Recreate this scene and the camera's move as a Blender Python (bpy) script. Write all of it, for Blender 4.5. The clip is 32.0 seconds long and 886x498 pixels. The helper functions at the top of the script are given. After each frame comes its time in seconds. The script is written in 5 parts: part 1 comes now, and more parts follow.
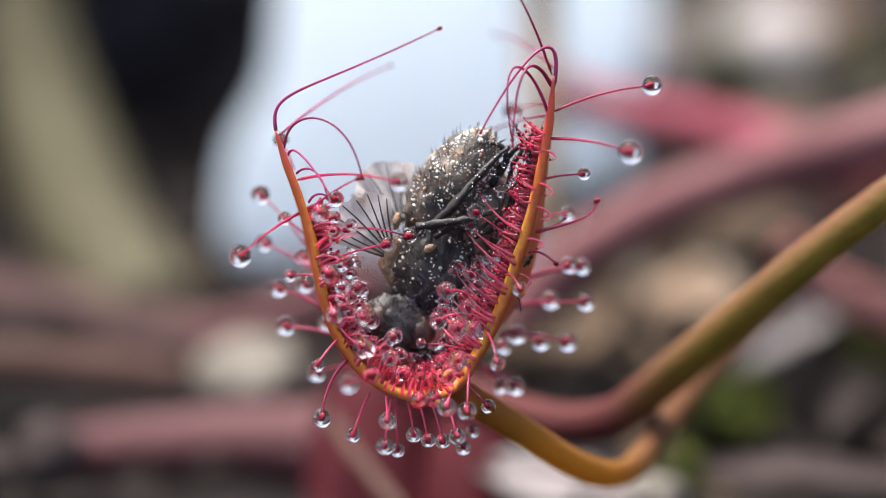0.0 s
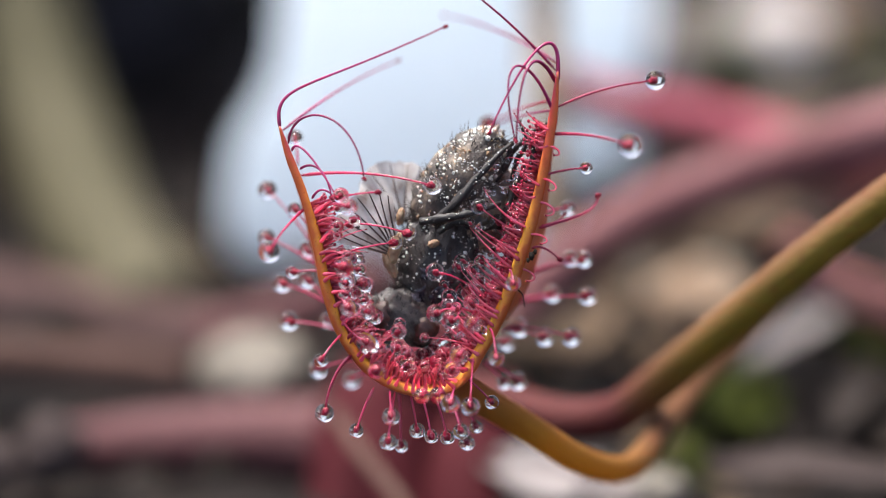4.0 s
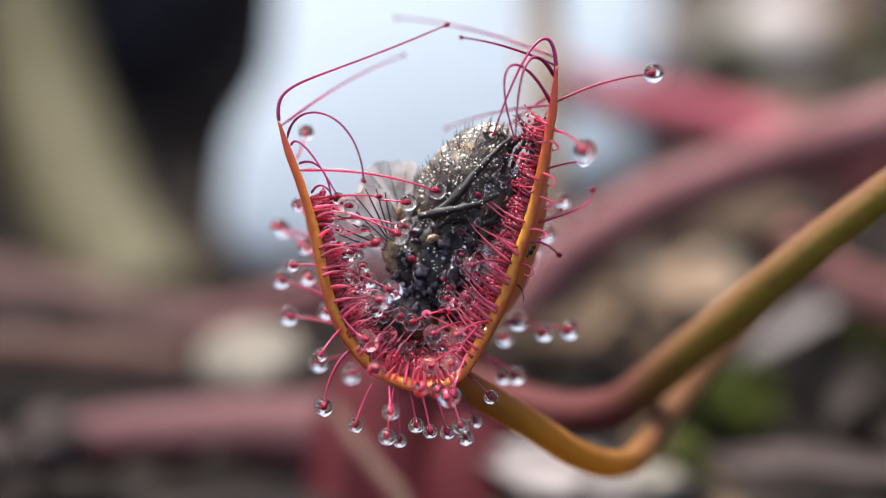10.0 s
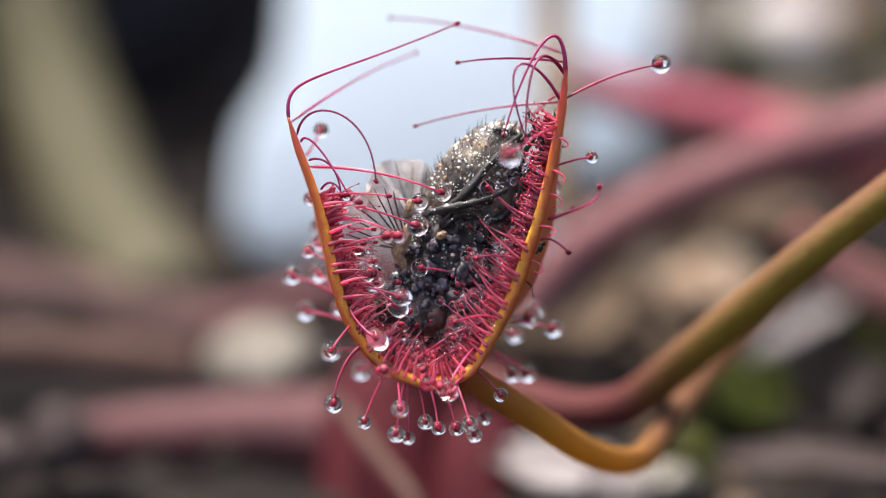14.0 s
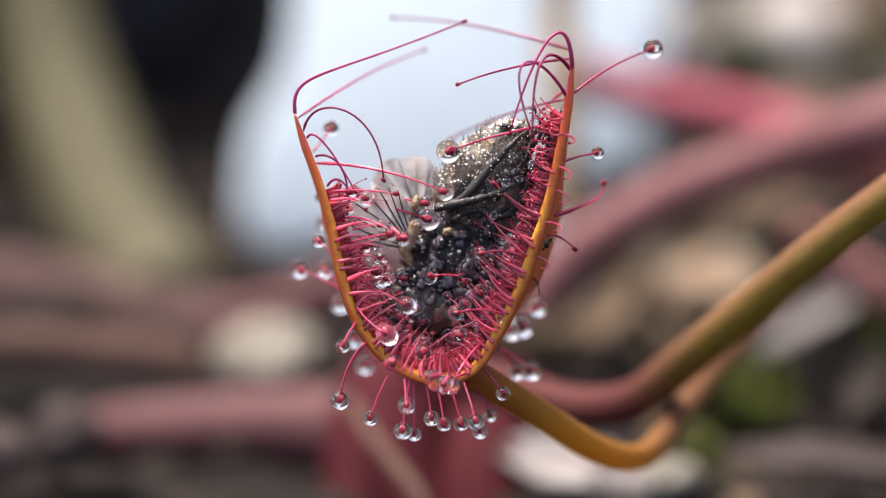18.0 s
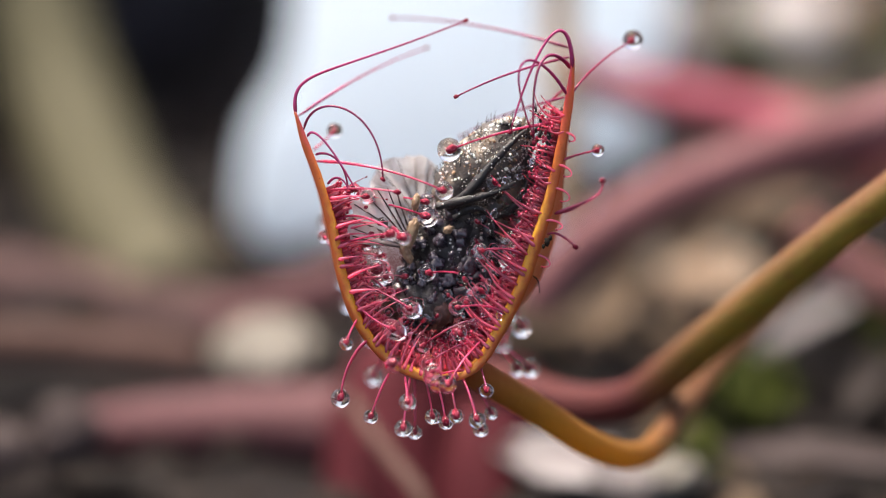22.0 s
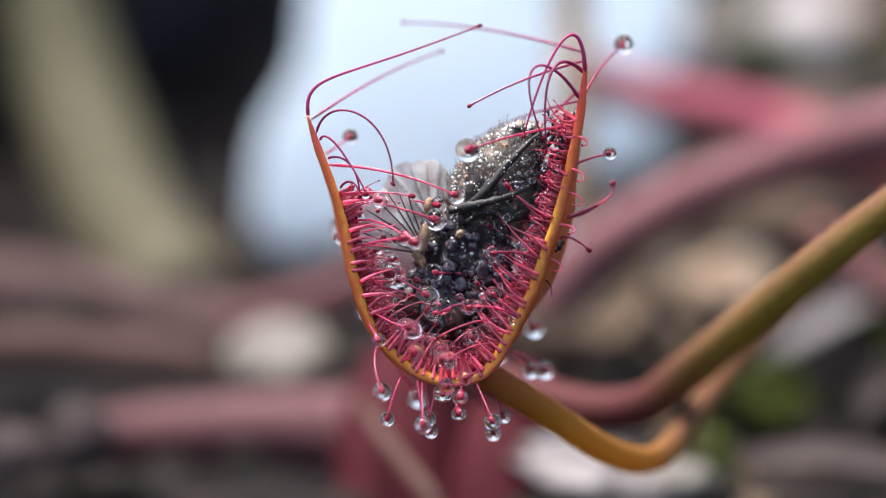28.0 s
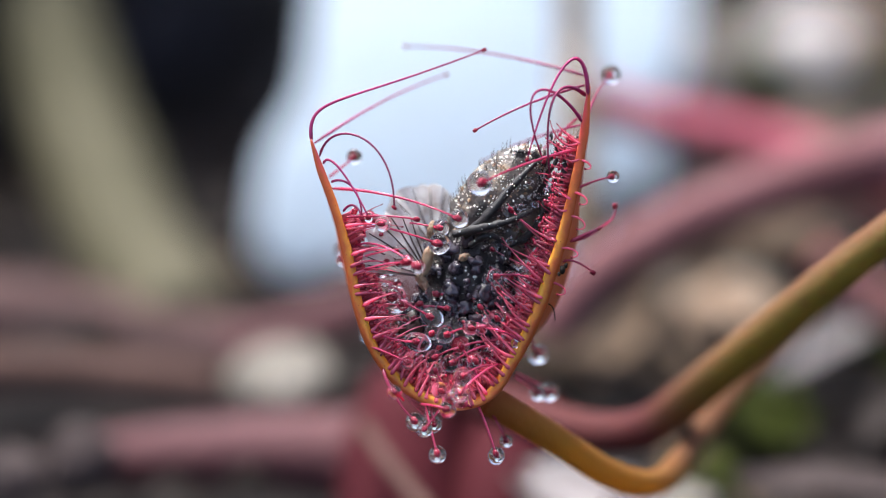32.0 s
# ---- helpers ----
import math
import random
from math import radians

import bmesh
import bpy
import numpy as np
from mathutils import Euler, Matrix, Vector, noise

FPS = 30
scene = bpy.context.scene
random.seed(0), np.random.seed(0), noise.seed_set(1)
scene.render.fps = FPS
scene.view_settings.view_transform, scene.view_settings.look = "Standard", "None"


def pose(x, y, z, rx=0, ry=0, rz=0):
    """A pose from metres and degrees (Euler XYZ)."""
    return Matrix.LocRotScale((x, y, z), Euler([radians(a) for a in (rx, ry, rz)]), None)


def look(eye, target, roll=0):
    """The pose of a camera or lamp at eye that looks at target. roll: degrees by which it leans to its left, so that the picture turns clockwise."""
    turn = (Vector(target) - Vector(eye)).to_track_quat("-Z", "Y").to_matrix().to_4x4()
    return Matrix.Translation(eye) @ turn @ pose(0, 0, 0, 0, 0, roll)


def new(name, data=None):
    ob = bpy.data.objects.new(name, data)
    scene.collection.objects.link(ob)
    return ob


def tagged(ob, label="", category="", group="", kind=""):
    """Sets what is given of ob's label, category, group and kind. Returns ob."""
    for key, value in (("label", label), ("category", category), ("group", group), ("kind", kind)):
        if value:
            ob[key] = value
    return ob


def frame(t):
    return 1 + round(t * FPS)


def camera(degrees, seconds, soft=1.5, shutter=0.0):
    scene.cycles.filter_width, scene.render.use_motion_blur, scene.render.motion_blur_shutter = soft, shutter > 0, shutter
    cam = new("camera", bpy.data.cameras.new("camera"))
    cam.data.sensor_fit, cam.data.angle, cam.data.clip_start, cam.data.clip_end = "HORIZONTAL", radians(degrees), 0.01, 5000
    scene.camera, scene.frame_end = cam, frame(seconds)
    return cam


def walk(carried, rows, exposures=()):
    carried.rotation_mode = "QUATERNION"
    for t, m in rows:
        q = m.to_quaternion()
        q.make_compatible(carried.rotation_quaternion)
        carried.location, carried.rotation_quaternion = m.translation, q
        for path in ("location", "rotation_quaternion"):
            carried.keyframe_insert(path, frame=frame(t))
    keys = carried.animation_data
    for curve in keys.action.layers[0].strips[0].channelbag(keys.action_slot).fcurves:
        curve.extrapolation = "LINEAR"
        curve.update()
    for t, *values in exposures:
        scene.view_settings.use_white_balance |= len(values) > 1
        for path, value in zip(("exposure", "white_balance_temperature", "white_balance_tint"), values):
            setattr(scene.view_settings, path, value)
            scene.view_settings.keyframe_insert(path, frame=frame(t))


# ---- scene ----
MM = 0.001

# camera: macro lens, looking down at twenty degrees, drifting slowly
cam = camera(18, 32.0, soft=1.0)
cam.data.dof.use_dof = True
cam.data.dof.focus_distance = 0.0825
cam.data.dof.aperture_fstop = 21.0

LEAF = pose(0, 0, 0.015, -20)          # frame of the trap: x across, y away, z up along the blade
EYE = Vector((0, -82.5, 0)) * MM
DRIFT = [(0, -0.000, 0.000), (0.5, -0.026, 0.006), (1, -0.070, -0.032), (1.5, -0.083, -0.070), (2, -0.096, -0.077), (2.5, -0.095, -0.077), (3, -0.109, -0.077), (3.5, -0.090, -0.115), (5.5, -0.218, -0.153), (6, -0.198, -0.160), (6.5, -0.140, -0.185), (7, -0.140, -0.230), (7.5, -0.121, -0.217), (8, -0.051, -0.230), (8.5, -0.020, -0.223), (9, -0.013, -0.249), (9.5, -0.000, -0.262), (10, -0.084, -0.294), (10.5, -0.109, -0.300), (11, -0.185, -0.313), (11.5, -0.262, -0.338), (12, -0.313, -0.338), (12.5, -0.313, -0.364), (13, -0.338, -0.358), (13.5, -0.338, -0.390), (14, -0.364, -0.390), (14.5, -0.364, -0.415), (16.5, -0.325, -0.472), (17, -0.364, -0.491), (17.5, -0.434, -0.479), (18, -0.549, -0.498), (18.5, -0.581, -0.510), (19, -0.625, -0.491), (19.5, -0.606, -0.517), (20, -0.536, -0.491), (20.5, -0.568, -0.530), (21, -0.549, -0.530), (21.5, -0.556, -0.536), (22, -0.562, -0.555), (22.5, -0.619, -0.562), (23, -0.652, -0.568), (23.5, -0.638, -0.568), (24, -0.606, -0.607), (24.5, -0.721, -0.626), (25, -0.708, -0.632), (25.5, -0.689, -0.632), (27.5, -0.900, -0.537), (28, -0.925, -0.440), (28.5, -0.945, -0.332), (29, -0.932, -0.230), (29.5, -0.945, -0.128), (30, -0.977, -0.039), (30.5, -1.002, 0.032), (31, -1.002, 0.108), (31.5, -1.028, 0.185), (32, -1.021, 0.255)]


def aim(du, dv):
    eye = LEAF @ (EYE + Vector((0.1 * du, 0, 0.1 * dv)) * MM)
    return look(eye, LEAF @ (Vector((du, 0, dv)) * MM))


walk(cam, [(t, aim(du, dv)) for t, du, dv in DRIFT],
     [(0, 1.29, 6320, 10), (9, 1.31, 6350, 10), (13, 1.33, 6400, 10), (19, 1.36, 6640, 11.2), (25, 1.35, 6740, 11.2), (28, 1.33, 6040, 9), (32, 1.35, 5940, 9)])

# daylight: high soft sun behind thin cloud, and the sky
SUN_ELEVATION, SUN_AZIMUTH = radians(69), radians(-44)
world = bpy.data.worlds.new("world")
scene.world = world
world.use_nodes = True
sky = world.node_tree.nodes.new("ShaderNodeTexSky")
sky.sky_type, sky.sun_disc = "NISHITA", False
sky.sun_elevation, sky.sun_rotation = SUN_ELEVATION, SUN_AZIMUTH
sky.air_density, sky.dust_density, sky.ozone_density = 0.6, 6.0, 0.5
back = world.node_tree.nodes["Background"]
back.inputs["Strength"].default_value = 0.15
world.node_tree.links.new(sky.outputs[0], back.inputs["Color"])
sun = new("sun", bpy.data.lights.new("sun", "SUN"))
sun.data.energy, sun.data.angle, sun.data.color = 2.85, radians(3.5), (1.0, 0.96, 0.91)
toward = Vector((math.sin(SUN_AZIMUTH) * math.cos(SUN_ELEVATION), math.cos(SUN_AZIMUTH) * math.cos(SUN_ELEVATION), math.sin(SUN_ELEVATION)))
sun.matrix_world = look(toward * 0.5, (0, 0, 0))


# ---- materials ----
def material(name, colours, scale=400.0, rough=0.5, bump=0.2, detail=5.0, metal=0.0, sss=0.0, coat=0.0, spread=0.0, bump_scale=None, spec=0.5, coords="Object"):
    """Noise-mottled surface: colours are (position, rgb) stops; scale is in waves per metre."""
    m = bpy.data.materials.new(name)
    m.use_nodes = True
    nt = m.node_tree
    bsdf = nt.nodes["Principled BSDF"]
    co = nt.nodes.new("ShaderNodeTexCoord")
    big = nt.nodes.new("ShaderNodeTexNoise")
    big.inputs["Scale"].default_value, big.inputs["Detail"].default_value = scale, detail
    nt.links.new(co.outputs[coords], big.inputs["Vector"])
    ramp = nt.nodes.new("ShaderNodeValToRGB")
    for i, (p, c) in enumerate(colours):
        e = ramp.color_ramp.elements[i] if i < 2 else ramp.color_ramp.elements.new(p)
        e.position, e.color = p, (*c, 1)
    nt.links.new(big.outputs["Fac"], ramp.inputs["Fac"])
    colour = ramp.outputs["Color"]
    if spread:
        info = nt.nodes.new("ShaderNodeObjectInfo")
        hsv = nt.nodes.new("ShaderNodeHueSaturation")
        span = nt.nodes.new("ShaderNodeMapRange")
        span.inputs["To Min"].default_value, span.inputs["To Max"].default_value = 1 - spread, 1 + spread
        nt.links.new(info.outputs["Random"], span.inputs["Value"])
        nt.links.new(span.outputs[0], hsv.inputs["Value"])
        nt.links.new(colour, hsv.inputs["Color"])
        colour = hsv.outputs["Color"]
    nt.links.new(colour, bsdf.inputs["Base Color"])
    fine = nt.nodes.new("ShaderNodeTexNoise")
    fine.inputs["Scale"].default_value, fine.inputs["Detail"].default_value = bump_scale or scale * 6, 3
    nt.links.new(co.outputs[coords], fine.inputs["Vector"])
    bp = nt.nodes.new("ShaderNodeBump")
    bp.inputs["Strength"].default_value, bp.inputs["Distance"].default_value = bump, 0.4 / (bump_scale or scale * 6)
    nt.links.new(fine.outputs["Fac"], bp.inputs["Height"])
    nt.links.new(bp.outputs[0], bsdf.inputs["Normal"])
    bsdf.inputs["Roughness"].default_value = rough
    bsdf.inputs["Metallic"].default_value = metal
    bsdf.inputs["Coat Weight"].default_value = coat
    bsdf.inputs["Specular IOR Level"].default_value = spec
    if sss:
        bsdf.inputs["Subsurface Weight"].default_value = sss
        bsdf.inputs["Subsurface Radius"].default_value = (1.0, 0.35, 0.25)
        bsdf.inputs["Subsurface Scale"].default_value = 0.0003
    return m


M = {}
M["stalk"] = material("tentacle_red", [(0.3, (0.72, 0.10, 0.20)), (0.7, (0.90, 0.30, 0.41))], 900, 0.22, 0.15, sss=0.25, spread=0.3, coat=0.4)
M["wine"] = material("tentacle_wine", [(0.3, (0.42, 0.03, 0.10)), (0.7, (0.62, 0.11, 0.22))], 900, 0.22, 0.15, sss=0.25, spread=0.3, coat=0.4)
M["hair"] = material("tentacle_purple", [(0.3, (0.24, 0.012, 0.085)), (0.7, (0.42, 0.045, 0.17))], 900, 0.32, 0.1, sss=0.2, spread=0.25)
M["gland"] = material("gland_red", [(0.3, (0.13, 0.002, 0.012)), (0.7, (0.26, 0.010, 0.034))], 5000, 0.45, 0.1, spec=0.2)
M["petiole"] = material("petiole_skin", [(0.25, (0.252, 0.102, 0.066)), (0.5, (0.24, 0.132, 0.072)), (0.75, (0.18, 0.12, 0.06))], 260, 0.7, 0.6, sss=0.1, bump_scale=4500, detail=8, spec=0.16)
M["stem_crimson"] = material("stem_crimson", [(0.3, (0.036, 0.0048, 0.0072)), (0.7, (0.06, 0.0112, 0.0144))], 120, 0.8, 0.2, bump_scale=2000, spec=0.08)
M["stem_mauve"] = material("stem_mauve", [(0.3, (0.06906, 0.02637, 0.02762)), (0.7, (0.1005, 0.04144, 0.04269))], 120, 0.7, 0.2, bump_scale=2000, spec=0.2)
M["stem_brown"] = material("stem_brown", [(0.3, (0.045, 0.026, 0.020)), (0.7, (0.105, 0.062, 0.050))], 120, 0.8, 0.3, bump_scale=2000, spec=0.1)
M["stem_dusk"] = material("stem_dusk", [(0.3, (0.0394, 0.0189, 0.0158)), (0.7, (0.0892, 0.0499, 0.0451))], 120, 0.75, 0.2, bump_scale=2000, spec=0.2)
M["stem_rose"] = material("stem_rose", [(0.3, (0.1051, 0.03638, 0.03799)), (0.7, (0.2181, 0.101, 0.101))], 120, 0.7, 0.2, bump_scale=2000, spec=0.2)
M["stem_pink"] = material("stem_pink", [(0.3, (0.1825, 0.02106, 0.04212)), (0.7, (0.2387, 0.05972, 0.07722))], 120, 0.7, 0.2, bump_scale=2000, spec=0.2)
M["stem_coral"] = material("stem_coral", [(0.3, (0.2592, 0.0918, 0.0756)), (0.7, (0.4104, 0.1836, 0.1512))], 120, 0.65, 0.2, bump_scale=2000, spec=0.2)
M["stem_tan"] = material("stem_tan", [(0.3, (0.050, 0.046, 0.0215)), (0.7, (0.086, 0.076, 0.045))], 90, 0.75, 0.2, bump_scale=1500, spec=0.2)
M["straw"] = material("straw", [(0.3, (0.20, 0.14, 0.08)), (0.7, (0.31, 0.23, 0.14))], 120, 0.6, 0.2)
M["litter_pale"] = material("dead_leaf_pale", [(0.25, (0.0825, 0.06, 0.0525)), (0.5, (0.18, 0.1462, 0.135)), (0.75, (0.3, 0.2625, 0.24))], 260, 0.7, 0.4, spec=0.12)
M["litter_white"] = material("dead_leaf_white", [(0.25, (0.08645, 0.06488, 0.06175)), (0.5, (0.173, 0.1545, 0.1483)), (0.75, (0.2718, 0.2533, 0.2471))], 260, 0.7, 0.4, spec=0.12)
M["litter_bleached"] = material("dead_leaf_bleached", [(0.25, (0.1224, 0.104, 0.09792)), (0.75, (0.2693, 0.2448, 0.2387))], 260, 0.7, 0.4, spec=0.12)
M["litter_grey"] = material("dead_leaf_grey", [(0.25, (0.015, 0.0116, 0.0095)), (0.75, (0.051, 0.0408, 0.0354))], 260, 0.75, 0.4, spec=0.12)
M["litter_brown"] = material("bark_brown", [(0.25, (0.03056, 0.0204, 0.01224)), (0.75, (0.1224, 0.08496, 0.0544))], 260, 0.75, 0.5, spread=0.3, spec=0.12)
M["litter_rose"] = material("dead_leaf_rose", [(0.25, (0.02514, 0.01781, 0.01572)), (0.75, (0.06914, 0.05238, 0.0482))], 260, 0.75, 0.4, spec=0.12)
M["stone_white"] = material("stone_white", [(0.25, (0.357, 0.3145, 0.289)), (0.75, (0.629, 0.5865, 0.5525))], 200, 0.7, 0.4, spec=0.12)
M["bark_tan"] = material("bark_tan", [(0.25, (0.1373, 0.09027, 0.0578)), (0.75, (0.3179, 0.2312, 0.159))], 260, 0.75, 0.5, spread=0.1, spec=0.12)
M["pebble"] = material("pebble_cream", [(0.25, (0.0891, 0.07695, 0.05913)), (0.75, (0.2268, 0.2066, 0.1701))], 260, 0.6, 0.4, spread=0.2, spec=0.12)
M["soil"] = material("peat_soil", [(0.3, (0.0024, 0.0014, 0.0011)), (0.55, (0.0058, 0.0036, 0.0029)), (0.8, (0.0163, 0.0101, 0.0072))], 300, 0.85, 0.8, bump_scale=1600, spec=0.15)
M["crumb"] = material("peat_crumb", [(0.3, (0.0038, 0.0029, 0.0024)), (0.7, (0.0192, 0.0134, 0.0096))], 300, 0.85, 0.6, spec=0.15)
M["moss"] = material("moss_green", [(0.3, (0.01814, 0.02541, 0.002723)), (0.7, (0.0744, 0.08891, 0.01089))], 500, 0.7, 0.4, spec=0.12)
M["label"] = material("pale_plastic", [(0.3, (0.72, 0.81, 0.87)), (0.7, (0.77, 0.85, 0.90))], 20, 0.35, 0.03)
M["dark"] = material("dark_matte", [(0.3, (0.02587, 0.02415, 0.0276)), (0.7, (0.05865, 0.05175, 0.05865))], 40, 0.85, 0.1, spec=0.12)
M["fly_black"] = material("fly_cuticle", [(0.3, (0.012, 0.010, 0.010)), (0.7, (0.048, 0.038, 0.034))], 2500, 0.5, 1.0, detail=8)
M["fly_belly"] = material("fly_belly", [(0.36, (0.0324, 0.02736, 0.02376)), (0.54, (0.108, 0.0864, 0.0684)), (0.72, (0.3024, 0.2376, 0.1656))], 1800, 0.62, 1.0, detail=10)
M["fly_side"] = material("fly_side", [(0.34, (0.05, 0.038, 0.03)), (0.5, (0.17, 0.13, 0.09)), (0.7, (0.40, 0.31, 0.21))], 1600, 0.4, 0.8, detail=8, coat=0.3)
M["fly_tan"] = material("fly_tan", [(0.3, (0.1485, 0.08415, 0.04455)), (0.7, (0.3366, 0.2376, 0.1386))], 2000, 0.5, 0.3, sss=0.2)
M["fly_eye"] = material("fly_eye", [(0.3, (0.035, 0.012, 0.009)), (0.7, (0.08, 0.035, 0.025))], 2500, 0.3, 0.4)
M["leg"] = material("fly_leg", [(0.3, (0.00429, 0.003218, 0.002789)), (0.7, (0.01823, 0.01394, 0.0118))], 2500, 0.55, 0.9)
M["bead"] = material("wet_black_bead", [(0.3, (0.01152, 0.01152, 0.01728)), (0.7, (0.0576, 0.04032, 0.05184))], 3000, 0.12, 0.15, coat=0.6)
M["grain"] = material("white_grain", [(0.3, (0.72, 0.68, 0.58)), (0.7, (0.92, 0.9, 0.84))], 6000, 0.35, 0.2, sss=0.2)
M["vein"] = material("wing_vein", [(0.3, (0.03, 0.02, 0.016)), (0.7, (0.09, 0.06, 0.05))], 3000, 0.5, 0.1)


def blade_material():
    """Leaf skin: yellow-orange below, redder towards the blade tips, with purple-red flecks."""
    m = material("blade_skin", [(0.3, (0.80, 0.24, 0.025)), (0.5, (0.82, 0.41, 0.035)), (0.72, (0.78, 0.47, 0.045))], 900, 0.38, 0.25, sss=0.2, bump_scale=6000)
    nt = m.node_tree
    bsdf = nt.nodes["Principled BSDF"]
    skin = bsdf.inputs["Base Color"].links[0].from_socket
    co = nt.nodes["Texture Coordinate"]
    sep = nt.nodes.new("ShaderNodeSeparateXYZ")
    nt.links.new(co.outputs["Object"], sep.inputs[0])
    up = nt.nodes.new("ShaderNodeMapRange")
    up.inputs["From Min"].default_value, up.inputs["From Max"].default_value = -0.2 * MM, 3.0 * MM
    nt.links.new(sep.outputs["Z"], up.inputs["Value"])
    mix = nt.nodes.new("ShaderNodeMix")
    mix.data_type = "RGBA"
    mix.inputs["B"].default_value = (0.82, 0.17, 0.045, 1)
    nt.links.new(up.outputs[0], mix.inputs["Factor"])
    nt.links.new(skin, mix.inputs["A"])
    spots = nt.nodes.new("ShaderNodeTexVoronoi")
    spots.inputs["Scale"].default_value = 6500
    nt.links.new(co.outputs["Object"], spots.inputs["Vector"])
    lim = nt.nodes.new("ShaderNodeMapRange")
    lim.inputs["From Min"].default_value, lim.inputs["From Max"].default_value = 0.13, 0.05
    nt.links.new(spots.outputs["Distance"], lim.inputs["Value"])
    mix2 = nt.nodes.new("ShaderNodeMix")
    mix2.data_type = "RGBA"
    mix2.inputs["B"].default_value = (0.22, 0.03, 0.02, 1)
    nt.links.new(lim.outputs[0], mix2.inputs["Factor"])
    nt.links.new(mix.outputs["Result"], mix2.inputs["A"])
    uv = nt.nodes.new("ShaderNodeUVMap")
    uv.uv_map = "along"
    tip = nt.nodes.new("ShaderNodeSeparateXYZ")
    nt.links.new(uv.outputs[0], tip.inputs[0])
    flush = nt.nodes.new("ShaderNodeMapRange")
    flush.inputs["From Min"].default_value, flush.inputs["From Max"].default_value = 0.78, 0.95
    nt.links.new(tip.outputs["X"], flush.inputs["Value"])
    mix3 = nt.nodes.new("ShaderNodeMix")
    mix3.data_type = "RGBA"
    mix3.inputs["B"].default_value = (0.66, 0.09, 0.12, 1)
    nt.links.new(flush.outputs[0], mix3.inputs["Factor"])
    nt.links.new(mix2.outputs["Result"], mix3.inputs["A"])
    outer = nt.nodes.new("ShaderNodeMapRange")
    outer.inputs["From Min"].default_value, outer.inputs["From Max"].default_value = 0.10, 0.25
    streak = nt.nodes.new("ShaderNodeTexNoise")
    streak.inputs["Scale"].default_value, streak.inputs["Detail"].default_value = 2200, 4
    nt.links.new(co.outputs["Object"], streak.inputs["Vector"])
    sway = nt.nodes.new("ShaderNodeMath")
    sway.operation = "MULTIPLY_ADD"
    sway.inputs[1].default_value, sway.inputs[2].default_value = 0.3, -0.15
    nt.links.new(streak.outputs["Fac"], sway.inputs[0])
    edge = nt.nodes.new("ShaderNodeMath")
    edge.operation = "ADD"
    nt.links.new(tip.outputs["Y"], edge.inputs[0])
    nt.links.new(sway.outputs[0], edge.inputs[1])
    nt.links.new(edge.outputs[0], outer.inputs["Value"])
    mix4 = nt.nodes.new("ShaderNodeMix")
    mix4.data_type = "RGBA"
    mix4.inputs["B"].default_value = (0.54, 0.13, 0.03, 1)
    nt.links.new(outer.outputs[0], mix4.inputs["Factor"])
    nt.links.new(mix3.outputs["Result"], mix4.inputs["A"])
    low = nt.nodes.new("ShaderNodeMapRange")
    low.inputs["From Min"].default_value, low.inputs["From Max"].default_value = 0.26, 0.08
    low.inputs["To Max"].default_value = 0.35
    nt.links.new(tip.outputs["X"], low.inputs["Value"])
    mix5 = nt.nodes.new("ShaderNodeMix")
    mix5.data_type = "RGBA"
    mix5.inputs["B"].default_value = (0.62, 0.20, 0.10, 1)
    nt.links.new(low.outputs[0], mix5.inputs["Factor"])
    nt.links.new(mix4.outputs["Result"], mix5.inputs["A"])
    nt.links.new(mix5.outputs["Result"], bsdf.inputs["Base Color"])
    return m


def petiole_material():
    """Petiole skin: orange beside the blade, rosy and olive past the bend, redder on its upper side."""
    m = M["petiole"]
    nt = m.node_tree
    bsdf = nt.nodes["Principled BSDF"]
    skin = bsdf.inputs["Base Color"].links[0].from_socket
    uv = nt.nodes.new("ShaderNodeUVMap")
    uv.uv_map = "girth"
    sep = nt.nodes.new("ShaderNodeSeparateXYZ")
    nt.links.new(uv.outputs[0], sep.inputs[0])
    for axis, lo, hi, colour in (("X", 0.60, 0.42, (0.48, 0.27, 0.045, 1)), ("Y", 0.66, 1.0, (0.34, 0.13, 0.065, 1)), ("X", 0.20, 0.0, (0.44, 0.15, 0.05, 1))):
        span = nt.nodes.new("ShaderNodeMapRange")
        span.inputs["From Min"].default_value, span.inputs["From Max"].default_value = lo, hi
        span.inputs["To Max"].default_value = 0.55 if axis == "Y" else 1.0
        nt.links.new(sep.outputs[axis], span.inputs["Value"])
        mix = nt.nodes.new("ShaderNodeMix")
        mix.data_type = "RGBA"
        mix.inputs["B"].default_value = colour
        nt.links.new(span.outputs[0], mix.inputs["Factor"])
        nt.links.new(skin, mix.inputs["A"])
        skin = mix.outputs["Result"]
    nt.links.new(skin, bsdf.inputs["Base Color"])


petiole_material()


